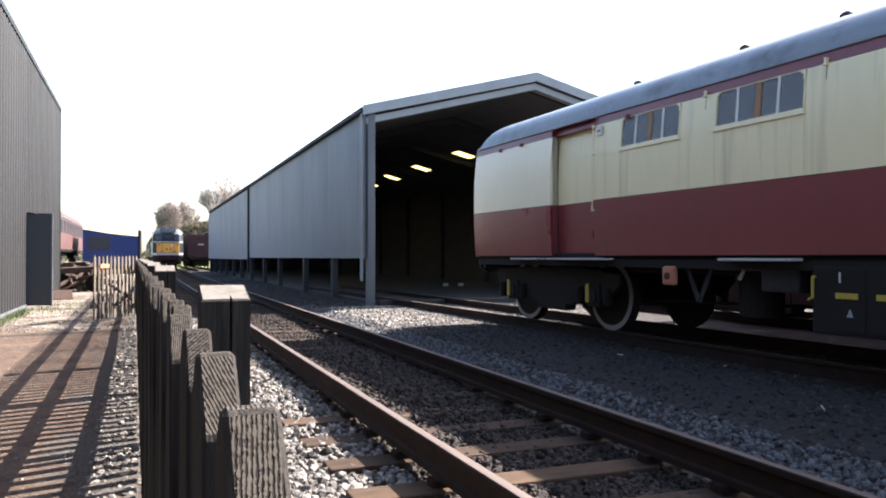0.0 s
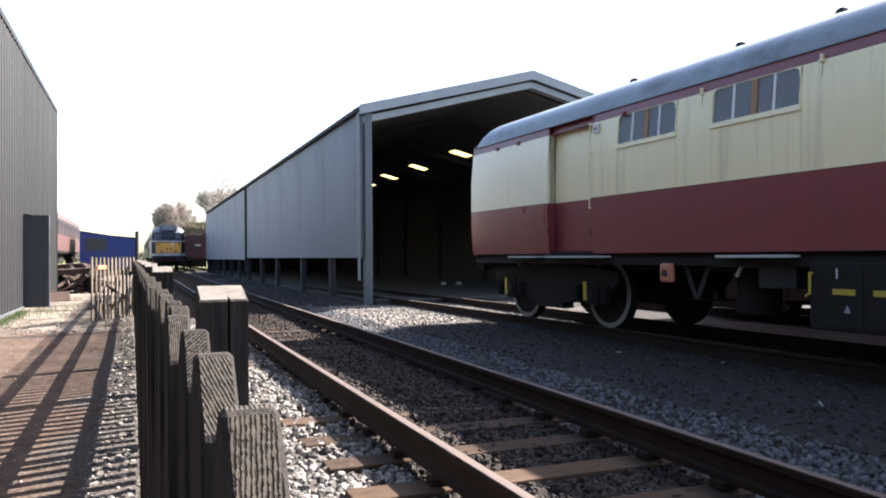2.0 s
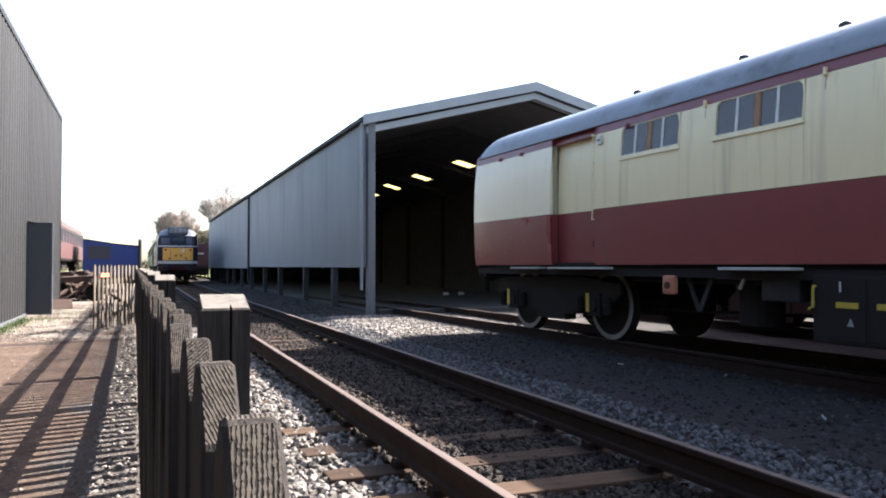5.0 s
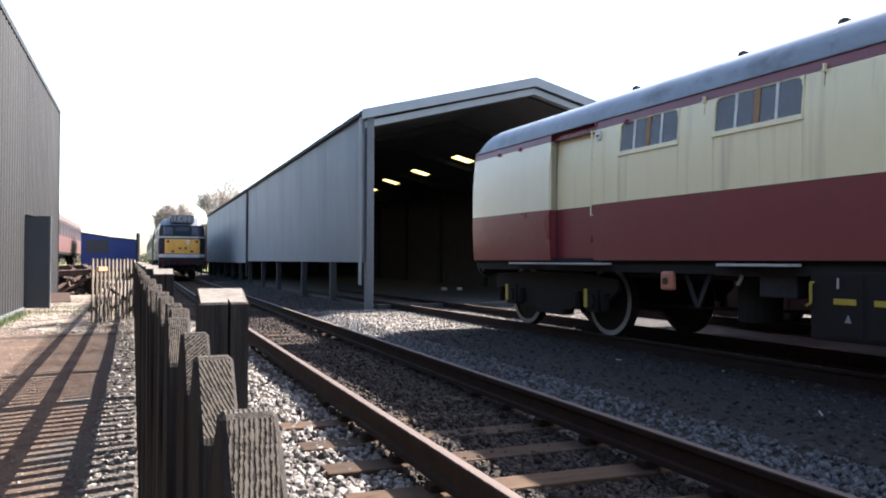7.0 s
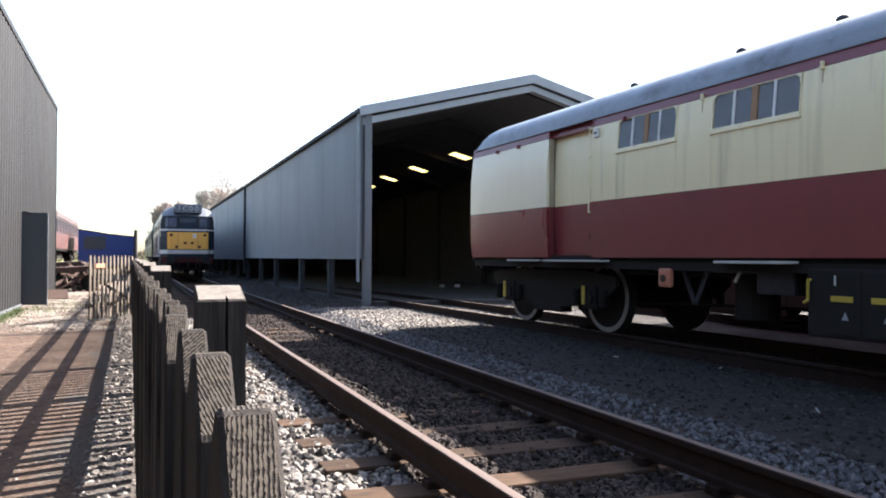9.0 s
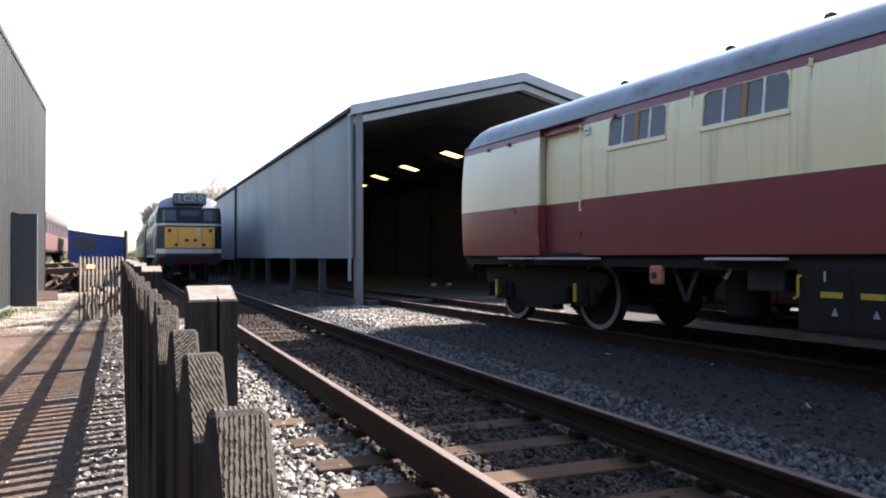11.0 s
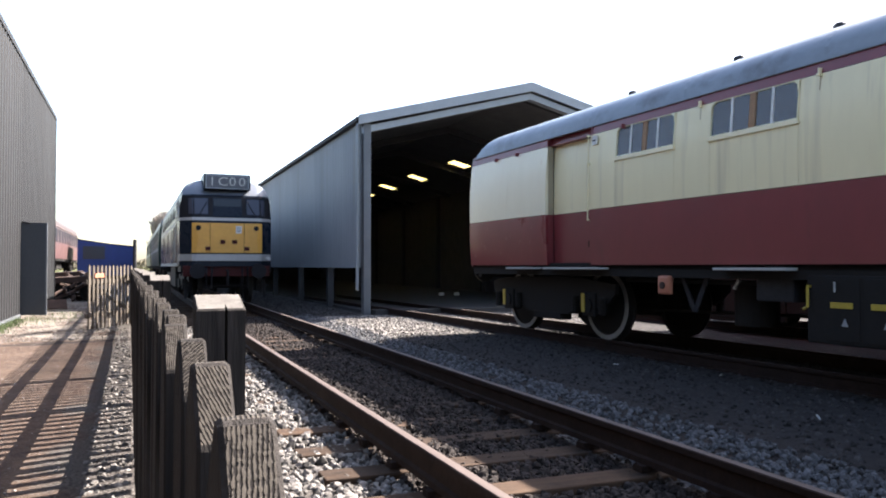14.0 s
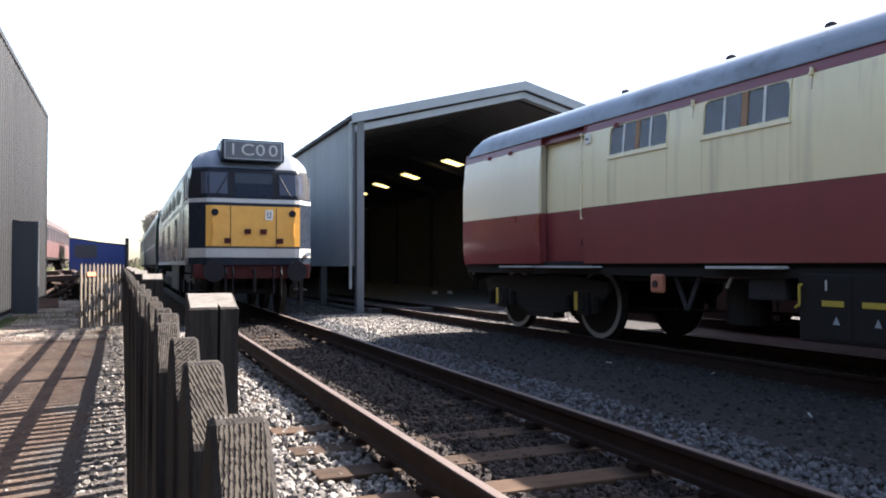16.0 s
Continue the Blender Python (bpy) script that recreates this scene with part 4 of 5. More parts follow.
    part("gutter", boxes((-1.365, -1.33, L, 0.0, 3.14, 3.165), bevel=0.006), M_ROOF, c)
    # roof ventilators
    bm = bmesh.new()
    bmesh.ops.create_uvsphere(bm, u_segments=14, v_segments=8, radius=0.5, matrix=Matrix.Diagonal((0.14, 0.17, 0.11, 1)))
    tube(bm, (0, 0, -0.24), (0, 0, 0.0), 0.035, 12)
    vent = bpy.data.meshes.new("roof_vent")
    bm.to_mesh(vent)
    bm.free()
    vent.materials.append(M_STEELDARK)
    for y in (-3.1, -5.36, -6.9, -10.2, -13.5):
        share("roof_vent", vent, c, pose(0, y, 3.915))
    # windows: frame, sliding panes, bars
    for y0, y1 in WIN:
        w = new("window")
        w.parent = c
        w.matrix_basis = pose(-1.404, y0, 2.62, 0, 5.5, 0)
        W, H = y1 - y0, 0.395
        part("window_frame", boxes((-0.012, 0.03, 0, W, -0.035, 0.004), (-0.012, 0.03, -0.02, W + 0.02, -0.055, -0.033), (-0.003, 0.03, 0, 0.014, 0, H), (-0.003, 0.03, W - 0.014, W, 0, H), (-0.003, 0.03, 0, W, H, H + 0.010), bevel=0.002), M_CREAM, w, "pale window frame")
        for cy, s in ((0.0, 1), (W, -1)):       # rounded upper corners
            bm = bmesh.new()
            for k in range(4):
                a, r = k * 0.022, 0.09
                hgt = r - math.sqrt(max(0, r * r - (r - a) ** 2))
                box(bm, -0.009, 0.026, *sorted((cy + s * a, cy + s * (a + 0.022))), H - hgt, H)
            part("corner_fillet", bm, M_CREAM, w)
        for f in (0.27, 0.73):
            part("glazing_bar", boxes((-0.006, 0.03, W * f - 0.016, W * f + 0.016, 0, H), bevel=0.003), M_WHITE, w, "pale glazing bar")
        for k, (f0, f1) in enumerate(((0.02, 0.26), (0.285, 0.454), (0.536, 0.715), (0.745, 0.98))):
            p = part("pane", boxes((0.006 + 0.008 * (k % 2), 0.011 + 0.008 * (k % 2), W * f0, W * f1, 0.0, H)), M_GLASS, w, "dusty sliding pane with reflections put into its grey")
            p.visible_shadow = False
        part("inner_post", boxes((0.004, 0.05, W * 0.465, W * 0.53, 0.0, H)), M_PLY, w, "brown wooden post behind the glass")
        # pale sheets added behind the glass to imitate what it reflects
        part("curtain", boxes((0.045, 0.05, -0.02, W * 0.42, -0.02, H + 0.02), (0.09, 0.095, W * 0.56, W + 0.02, -0.02, H + 0.02)), M_PALE_BACK, w)
    # handrails, drip hooks, door fittings
    part("handrail", tubes(((-1.445, R0 - 0.02, 1.78), (-1.425, R0 - 0.02, 3.0), 0.009), ((-1.38, R0 - 0.02, 3.0), (-1.44, R0 - 0.02, 3.0), 0.014),
                           ((-1.40, R0 - 0.02, 1.79), (-1.45, R0 - 0.02, 1.79), 0.012), ((-1.45, R0 - 0.02, 2.6), (-1.38, R0 - 0.02, 2.6), 0.012), seg=8), M_CREAM, c, "cream handrail")
    for y, mt in ((-6.11, M_CREAM), (-7.76, M_CREAM), (-9.6, M_CREAM)):
        bm = boxes((-1.395, -1.34, y - 0.010, y + 0.010, 3.02, 3.08), (-1.405, -1.36, y - 0.018, y + 0.018, 2.998, 3.026), bevel=0.006)
        part("drip_lamp_bracket", bm, mt, c)
        part("rust_run", loft(bmesh.new(), [(px - 0.0015, pz) for px, pz in side_profile(2.86, 3.0, -1, 3)], y - 0.005, y + 0.005, 0.001), M_RUSTRUN, c)
    plate = part("white_plate", boxes((-1.41, -1.38, -4.07, -3.97, 2.86, 2.99), bevel=0.004), M_WHITE, c, "small white notice plate")
    part("plate_bar", boxes((-1.414, -1.4105, -4.055, -3.985, 2.91, 2.93)), M_UNDER, plate)
    for y in (-4.65, -1.0, -1.75):
        part("hook", boxes((-1.42, -1.34, y - 0.022, y + 0.022, 2.99, 3.05), bevel=0.006), M_MAROON, c)
    part("door_handle", boxes((-1.31, -1.25, R0 + 0.12, R0 + 0.16, 1.40, 1.50), bevel=0.01), M_UNDER, c)
    # underframe
    part("solebar", boxes((-1.33, -1.25, L, -0.02, 0.98, 1.13), (1.25, 1.33, L, -0.02, 0.98, 1.13)), M_UNDER, c)
    for y0, y1 in ((-2.46, -1.56), (-4.25, -2.74), (-7.44, -6.42)):
        part("step_board", boxes((-1.50, -1.30, y0, y1, 1.075, 1.105), bevel=0.006), M_STEP, c, "pale wooden step board")
    part("headstock", boxes((-1.2, 1.2, -0.05, 0.06, 0.92, 1.2)), M_UNDER, c)
    for x in (-0.87, 0.87):
        bm = tubes(((x, 0, 1.05), (x, 0.42, 1.05), 0.09), ((x, 0.42, 1.05), (x, 0.47, 1.05), 0.23), seg=18)
        part("buffer", bm, M_UNDER, c)
    part("gangway", boxes((-0.5, 0.5, 0.0, 0.45, 1.2, 3.1), bevel=0.03), M_UNDER, c, "black gangway bellows")
    wm = wheel_mesh(0.53, rim=M_RIM)
    bogie(c, -2.22, 1.235, wm)
    bogie(c, -16.4, 1.235, wm)
    for y in (-0.89, -3.37):
        part("yellow_mark", boxes((-1.175, -1.16, y - 0.04, y + 0.04, 0.43, 0.71), bevel=0.004), M_YELLOWMARK, c, "yellow painted mark on the axlebox")
    tank = part("tank_end", boxes((-1.38, -1.30, -5.545, -5.325, 0.765, 1.005), bevel=0.035), M_ORANGE, c, "faded orange tank end")
    part("plug", tubes(((-1.40, -5.43, 0.88), (-1.37, -5.43, 0.88), 0.045), seg=14), M_RUST, tank)
    part("hanger", boxes((-1.22, -1.17, -6.06, -5.52, 0.97, 1.03)), M_UNDER, c)
    for y in (-5.58, -6.02):
        bm = bmesh.new()
        q = [(y - 0.035, 1.0), (y + 0.035, 1.0), (-5.765, 0.56), (-5.835, 0.56)]
        lo_, hi_ = ([bm.verts.new((x, *v)) for v in q] for x in (-1.205, -1.185))
        bm.faces.new(lo_)
        bm.faces.new(hi_[::-1])
        for k in range(4):
            bm.faces.new((lo_[k], hi_[k], hi_[(k + 1) % 4], lo_[(k + 1) % 4]))
        part("hanger", bm, M_STEELDARK, c, "flat bar of the brake hanger")
    part("bracket", tubes(((-1.2, -6.45, 0.86), (-1.2, -6.52, 0.97), 0.022), seg=8), M_STEP, c, "bright steel bracket")
    part("vacuum_cylinder", tubes(((-0.75, -6.35, 0.42), (-0.75, -6.35, 0.95), 0.25), seg=18), M_UNDER, c)
    part("battery_box", boxes((-1.26, -0.6, -7.32, -6.82, 0.74, 1.0), bevel=0.02), M_STEELDARK, c, "grey battery box")
    part("brake_pipe", tubes(((-1.05, -4.3, 0.93), (-1.05, -7.5, 0.93), 0.03), seg=8), M_UNDER, c)
    part("pull_rod", tubes(((-0.4, -3.8, 0.47), (-0.4, -7.0, 0.55), 0.02), seg=6), M_UNDER, c)
    part("equipment_box", boxes((-1.36, -0.5, -9.6, -7.57, 0.36, 1.03), bevel=0.02), M_UNDER, c, "dark equipment box with yellow bars")
    for y in (-7.97, -8.40, -9.15):
        part("yellow_bar", boxes((-1.378, -1.362, y - 0.12, y + 0.12, 0.715, 0.772), bevel=0.003), M_YELLOWMARK, c)
        part("box_door", boxes((-1.368, -1.359, y - 0.19, y + 0.19, 0.40, 1.0), bevel=0.004), M_UNDER, c)
        bm = bmesh.new()
        ends = [[bm.verts.new((x, y - 0.035 + dy, z)) for dy, z in ((-0.035, 0.545), (0.035, 0.545), (0.0, 0.62))] for x in (-1.376, -1.366)]
        bm.faces.new(ends[0])
        bm.faces.new(ends[1][::-1])
        for k in range(3):
            bm.faces.new((ends[0][k], ends[1][k], ends[1][(k + 1) % 3], ends[0][(k + 1) % 3]))
        part("warning_triangle", bm, M_TRIM, c, "small grey triangle")
    part("box_handle", tubes(((-1.40, -7.61, 0.72), (-1.40, -7.61, 0.92), 0.014), ((-1.40, -7.61, 0.72), (-1.40, -7.56, 0.69), 0.014), ((-1.40, -7.61, 0.92), (-1.35, -7.61, 0.92), 0.014), seg=8), M_YELLOWMARK, c, "yellow handle")
    part("box_handle", tubes(((-1.39, -7.91, 0.87), (-1.39, -7.91, 0.97), 0.010), seg=8), M_STEP, c)


build_coach()


def build_far_wagon():
    """A second vehicle, low-skirted and dark, added on the next siding to block light."""
    w = thing("blocking_wagon", pose(11.9, 13.0, RAIL_Z, 0, 0, 1.5), "dark wagon with low side skirts, added beyond the coach to block light", "wagon")
    part("body", boxes((-1.35, 1.35, -24, 0, 0.62, 3.4), bevel=0.02), M_UNDER, w)
    poly = [(-1.37, 3.4), (1.37, 3.4), (1.0, 3.68), (0, 3.82), (-1.0, 3.68)]
    part("roof", prism(bmesh.new(), poly, -24, 0), M_ROOF, w)
    rnd = random.Random(5)
    y = -23.5
    while y < -0.4:
        l = rnd.uniform(0.6, 2.0)
        part("skirt", boxes((-1.34, -1.28, y, min(-0.1, y + l), rnd.uniform(0.10, 0.24), 0.63)), M_UNDER, w)
        y += l + rnd.uniform(0.0, 0.12)
    wm = wheel_mesh(0.45)
    for y in (-2.0, -4.2, -10.5, -12.8, -19.5, -21.8):
        for side in (-1, 1):
            share("wheel", wm, w, pose(side * 0.8, y, 0.45, 0, 0, 0 if side < 0 else 180))
    track("rusty rails added for the next siding on shade-darkened sleepers", pose(11.9 + 0.34, 0, SLEEPER_Z, 0, 0, 1.5), -14, 19.5, 0.2, -20, None, M_SLEEPER_SHADE)


build_far_wagon()


# ---- diesel locomotive and the train that it draws ----
def loco_half(z):
    if z < 2.55:
        return 1.335
    if z < 3.2:
        return 1.335 - 0.07 * ((z - 2.55) / 0.65) ** 1.5
    k = min(1.0, (z - 3.2) / 0.62)
    return 1.265 * math.sqrt(max(0.0, 1 - k ** 3.3))


def loco_front_y(x, z):
    """How far the nose lies behind the centre of the front, in plan and in profile."""
    w = max(0.0, abs(x) - 0.98)
    y = 1.15 * w
    if z > 2.5:
        y += 0.22 * (z - 2.5)
    if z > 3.18:
        y += 1.6 * (z - 3.18) ** 1.35
    return y


def text_mesh(s, size, name, mat):
    cu = bpy.data.curves.new(name, "FONT")
    cu.body, cu.size, cu.align_x, cu.align_y, cu.extrude = s, size, "CENTER", "CENTER", 0.004
    ob = new(name, cu)
    me = bpy.data.meshes.new_from_object(ob.evaluated_get(bpy.context.evaluated_depsgraph_get()))
    bpy.data.objects.remove(ob)
    me.transform(Matrix.Diagonal((1.2, 1.0, 1.0, 1.0)))
    me.materials.clear()
    me.materials.append(mat)
    return me


def front_band(z0, z1, x0, x1, lift, nz=2, nx=18, wrap=0.0):
    """A skin that lies lift in front of the nose between two heights; wrap carries it round onto the sides."""
    bm = bmesh.new()
    rows = []
    for i in range(nz + 1):
        z = z0 + (z1 - z0) * i / nz
        pts = []
        if wrap:
            pts.append((-loco_half(z) - lift, wrap, z))
        for k in range(nx + 1):
            x = x0 + (x1 - x0) * k / nx
            x = max(-loco_half(z) - lift, min(loco_half(z) + lift, x))
            pts.append((x, loco_front_y(x, z) - lift, z))
        if wrap:
            pts.append((loco_half(z) + lift, wrap, z))
        rows.append([bm.verts.new(p) for p in pts])
    for i in range(nz):
        for k in range(len(rows[0]) - 1):
            bm.faces.new((rows[i][k], rows[i][k + 1], rows[i + 1][k + 1], rows[i + 1][k]))
    ext = bmesh.ops.extrude_face_region(bm, geom=list(bm.faces))
    bmesh.ops.translate(bm, verts=[v for v in ext["geom"] if isinstance(v, bmesh.types.BMVert)], vec=(0, 0.02, 0))
    return bm


def build_loco(m):
    lo = thing("diesel_locomotive", m, "dark green diesel locomotive with small yellow warning panel and white bands", "locomotive")
    LEN = 16.9
    zs = [1.12, 1.5, 2.0, 2.5, 2.7, 2.95, 3.15, 3.25, 3.35, 3.45, 3.55, 3.63, 3.70, 3.75, 3.79]
    us = [-1 + 2 * k / 24 for k in range(25)]
    bm = bmesh.new()
    grid = [[bm.verts.new((u * loco_half(z), loco_front_y(u * loco_half(z), z), z)) for u in us] for z in zs]
    for i in range(len(zs) - 1):
        for k in range(24):
            f = bm.faces.new((grid[i][k], grid[i][k + 1], grid[i + 1][k + 1], grid[i + 1][k]))
            f.material_index = 1 if zs[i] > 3.2 else 0
    for side in (0, -1):
        prev = [g[side] for g in grid]
        for y in (1.9, 2.0, LEN - 0.5, LEN):
            cur = [bm.verts.new((v.co.x, y, v.co.z)) for v in prev]
            for i in range(len(zs) - 1):
                f = bm.faces.new((prev[i], prev[i + 1], cur[i + 1], cur[i]) if side else (prev[i], cur[i], cur[i + 1], prev[i + 1]))
                f.material_index = 1 if zs[i] > 3.2 else 0
            prev = cur
        if side == 0:
            left_end = prev
        else:
            right_end = prev
    for i in range(len(zs) - 1):
        bm.faces.new((left_end[i], right_end[i], right_end[i + 1], left_end[i + 1]))
    top = [bm.verts.new((s * 0.16, y, 3.80)) for y in (1.3, LEN) for s in (-1, 1)]
    f = bm.faces.new((top[0], top[1], top[3], top[2]))
    f.material_index = 1
    part("body", bm, (M_LOCO, M_LOCOROOF), lo, "dark green body with grey roof", smooth=True)
    part("roof_hatch", boxes((-0.55, 0.55, 2.2, LEN - 1.0, 3.70, 3.815), bevel=0.03), M_LOCOROOF, lo)
    # bands and panel on the nose
    part("waist_band", front_band(2.47, 2.56, -1.335, 1.335, 0.012, 1, 24, wrap=LEN - 0.6), M_LOCOWHITE, lo, "white waist band")
    part("lower_band", front_band(1.28, 1.48, -1.335, 1.335, 0.012, 1, 24, wrap=1.2), M_LOCOWHITE, lo, "off-white lower band")
    part("warning_panel", front_band(1.52, 2.40, -1.01, 1.01, 0.014, 3, 16), M_LOCOYEL, lo, "yellow warning panel")
    for x in (-0.50, 0.48):
        part("panel_joint", boxes((x - 0.006, x + 0.006, -0.022, -0.010, 1.52, 2.38)), M_LOCOBLACK, lo)
    for x in (-0.83, 0.83):
        bm = tubes(((x, -0.045, 2.25), (x, 0.02, 2.25), 0.075), seg=18)
        part("marker_lamp", bm, M_LOCOBLACK, lo, "dark round marker lamp")
        part("lamp_bezel", tubes(((x, -0.025, 2.25), (x, 0.02, 2.25), 0.095), seg=18), M_LOCOYEL, lo)
        part("lamp_bracket", tubes(((x * 1.03, -0.055, 1.74), (x * 1.03, -0.055, 2.02), 0.016), ((x * 1.03, -0.055, 1.72), (x * 1.03, 0, 1.72), 0.03), seg=6), M_LOCOYEL, lo)
    for x, z in ((-0.56, 1.64), (0.56, 1.64), (-0.14, 1.84), (0.20, 1.84)):
        part("jumper_socket", boxes((x - 0.07, x + 0.07, -0.07, 0.0, z - 0.05, z + 0.06), bevel=0.015), M_RED, lo, "dark red jumper socket")
    plate = part("white_plate", boxes((0.24, 0.40, -0.03, -0.012, 2.10, 2.32)), M_WHITE, lo, "white plate with dark bars")
    part("plate_bar", boxes((0.28, 0.36, -0.036, -0.0305, 2.15, 2.17), (0.28, 0.30, -0.036, -0.0305, 2.18, 2.29), (0.34, 0.36, -0.036, -0.0305, 2.18, 2.29)), M_LOCOBLACK, plate)
    # windscreens
    part("screen_surround", front_band(2.60, 3.20, -1.31, 1.31, 0.006, 4, 30), M_LOCOBLACK, lo, "black windscreen surround")
    for x0, x1, z0 in ((-1.10, -0.56, 2.66), (-0.40, 0.40, 2.90), (0.56, 1.10, 2.66)):
        part("screen_frame", front_band(z0 - 0.02, 3.15, x0 - 0.02, x1 + 0.02, 0.010, 3, 6), M_LOCO, lo)
        part("windscreen", front_band(z0, 3.13, x0, x1, 0.016, 3, 6), M_LOCOGLASS if z0 > 2.8 else M_SCREEN, lo, "dark windscreen" if z0 > 2.8 else "windscreen tinted pale to stand for a reflection")
    part("nose_door", front_band(2.60, 2.88, -0.42, 0.42, 0.010, 1, 6), M_LOCO, lo)
    for x in (-0.8, 0.8):
        part("wiper", tubes(((x, 0.0, 2.64), (x * 0.72, 0.06, 3.05), 0.010), seg=4), M_LOCOBLACK, lo)
    # headcode box
    hc = part("headcode_box", boxes((-0.68, 0.68, 0.12, 1.3, 3.40, 3.875), bevel=0.045), M_LOCO, lo, "headcode box with white characters", smooth=True)
    part("headcode_blind", boxes((-0.60, 0.60, 0.105, 0.118, 3.455, 3.815), bevel=0.004), M_BLINDGREY, hc)
    part("headcode_rim", boxes((-0.63, 0.63, 0.108, 0.122, 3.43, 3.455), (-0.63, 0.63, 0.108, 0.122, 3.815, 3.84), (-0.63, -0.60, 0.108, 0.122, 3.43, 3.84), (0.60, 0.63, 0.108, 0.122, 3.43, 3.84)), M_TRIM, hc)
    for ch, x in (("1", -0.44), ("C", -0.13), ("0", 0.145), ("0", 0.425)):
        g = share("character", text_mesh(ch, 0.36, "character", M_STEP), hc, pose(x, 0.100, 3.635, 90, 0, 0))
    # cab sides
    for side in (-1, 1):
        x = side * 1.338
        for y0, y1 in ((0.62, 1.05), (1.22, 1.75)):
            part("cab_window", boxes((min(x, x + side * 0.012), max(x, x + side * 0.012), y0, y1, 2.64, 3.10), bevel=0.003), M_SIDEGLASS, lo)
            part("cab_window_frame", boxes(*[(min(x, x + side * 0.02), max(x, x + side * 0.02), a, b, c, d) for a, b, c, d in
                 ((y0 - 0.04, y0, 2.6, 3.14), (y1, y1 + 0.04, 2.6, 3.14), (y0 - 0.04, y1 + 0.04, 3.10, 3.14), (y0 - 0.04, y1 + 0.04, 2.6, 2.64))]), M_WHITE, lo, "white cab window frame")
        part("cab_door", boxes((min(x, x + side * 0.006), max(x, x + side * 0.006), 2.0, 2.62, 1.2, 3.1), bevel=0.002), M_LOCO, lo)
        part("handrail", tubes(((x * 1.03, 1.93, 1.3), (x * 1.03, 1.93, 2.4), 0.016), ((x * 1.03, 2.68, 1.3), (x * 1.03, 2.68, 2.4), 0.016), seg=6), M_WHITE, lo)
        for y in (3.6, 5.6, 7.6, 9.6, 11.6, 13.6):
            part("body_window", boxes((min(x, x + side * 0.01), max(x, x + side * 0.01), y, y + 0.9, 2.68, 3.05), bevel=0.003), M_SIDEGLASS, lo)
        for y in (4.2, 8.0, 12.0):
            bm = bmesh.new()
            for k in range(9):
                box(bm, min(x, x + side * 0.012), max(x, x + side * 0.012), y, y + 1.2, 1.6 + k * 0.085, 1.655 + k * 0.085)
            part("side_grille", bm, M_LOCOBLACK, lo)
        part("sole_band", boxes((min(x, x + side * 0.01), max(x, x + side * 0.01), 1.2, LEN - 0.3, 1.12, 1.22)), M_TRIM, lo)
    # buffer beam, buffers, pipes, coupling
    part("buffer_beam", boxes((-1.25, 1.25, 0.10, 0.35, 0.82, 1.14), bevel=0.015), M_RED, lo, "dull red buffer beam")
    part("valance", boxes((-1.30, 1.30, 0.16, 1.9, 0.95, 1.14)), M_LOCOBLACK, lo)
    for x in (-0.87, 0.87):
        bm = tubes(((x, -0.30, 0.98), (x, 0.15, 0.98), 0.10), ((x, -0.36, 0.98), (x, -0.29, 0.98), 0.22), seg=18)
        part("buffer", bm, M_LOCOBLACK, lo)
    part("tail_lamp", tubes(((1.22, 0.10, 1.36), (1.22, 0.30, 1.36), 0.055), seg=12), M_WHITE, lo, "small white lamp")
    part("coupling", tubes(((0, -0.12, 1.0), (0, 0.12, 1.0), 0.04), ((0, -0.12, 1.0), (0, -0.10, 0.55), 0.035), seg=8), M_LOCOBLACK, lo)
    for x, mt in ((-0.45, M_LOCOBLACK), (0.42, M_LOCOBLACK), (0.58, M_LOCOBLACK), (-0.6, M_LOCOBLACK)):
        part("brake_pipe", tubes(((x, -0.03, 1.08), (x, -0.08, 0.92), 0.028), ((x, -0.08, 0.92), (x, -0.02, 0.45), 0.024), seg=8), mt, lo)
    for x in (-1.15, 1.15):
        part("guard_iron", boxes((x - 0.04, x + 0.04, 0.5, 0.56, 0.16, 0.85)), M_LOCOBLACK, lo)
        for z in (0.52, 0.84):
            part("foot_step", boxes((x - 0.14, x + 0.14, 0.55, 0.80, z, z + 0.04), bevel=0.005), M_LOCOBLACK, lo)
    part("fuel_tank", boxes((-1.15, 1.15, 6.6, 10.3, 0.35, 1.12), bevel=0.05), M_LOCOBLACK, lo)
    wm = wheel_mesh(0.53)
    wheelsets = []
    for yb in (3.1, 13.8):
        for side in (-1, 1):
            bm = boxes((side * 1.0 - 0.06, side * 1.0 + 0.06, yb - 2.6, yb + 2.6, 0.66, 0.86), bevel=0.01)
            for d in (-2.13, 0, 2.13):
                box(bm, side * 1.02 - 0.09, side * 1.02 + 0.09, yb + d - 0.2, yb + d + 0.2, 0.36, 0.72, bevel=0.02)
                tube(bm, (side * 1.06, yb + d + 0.4, 0.45), (side * 1.06, yb + d + 0.4, 0.68), 0.08, 8)
            part("bogie_frame", bm, M_LOCOBLACK, lo)
        for d in (-2.13, 0, 2.13):
            ws = new("wheelset")
            ws.parent = lo
            ws.matrix_basis = pose(0, yb + d, 0.53)
            part("axle", tubes(((-0.8, 0, 0), (0.8, 0, 0), 0.08)), M_LOCOBLACK, ws)
            for side in (-1, 1):
                share("wheel", wm, ws, pose(side * 0.80, 0, 0, 0, 0, 0 if side < 0 else 180))
            wheelsets.append((ws, yb + d))
    return lo, wheelsets


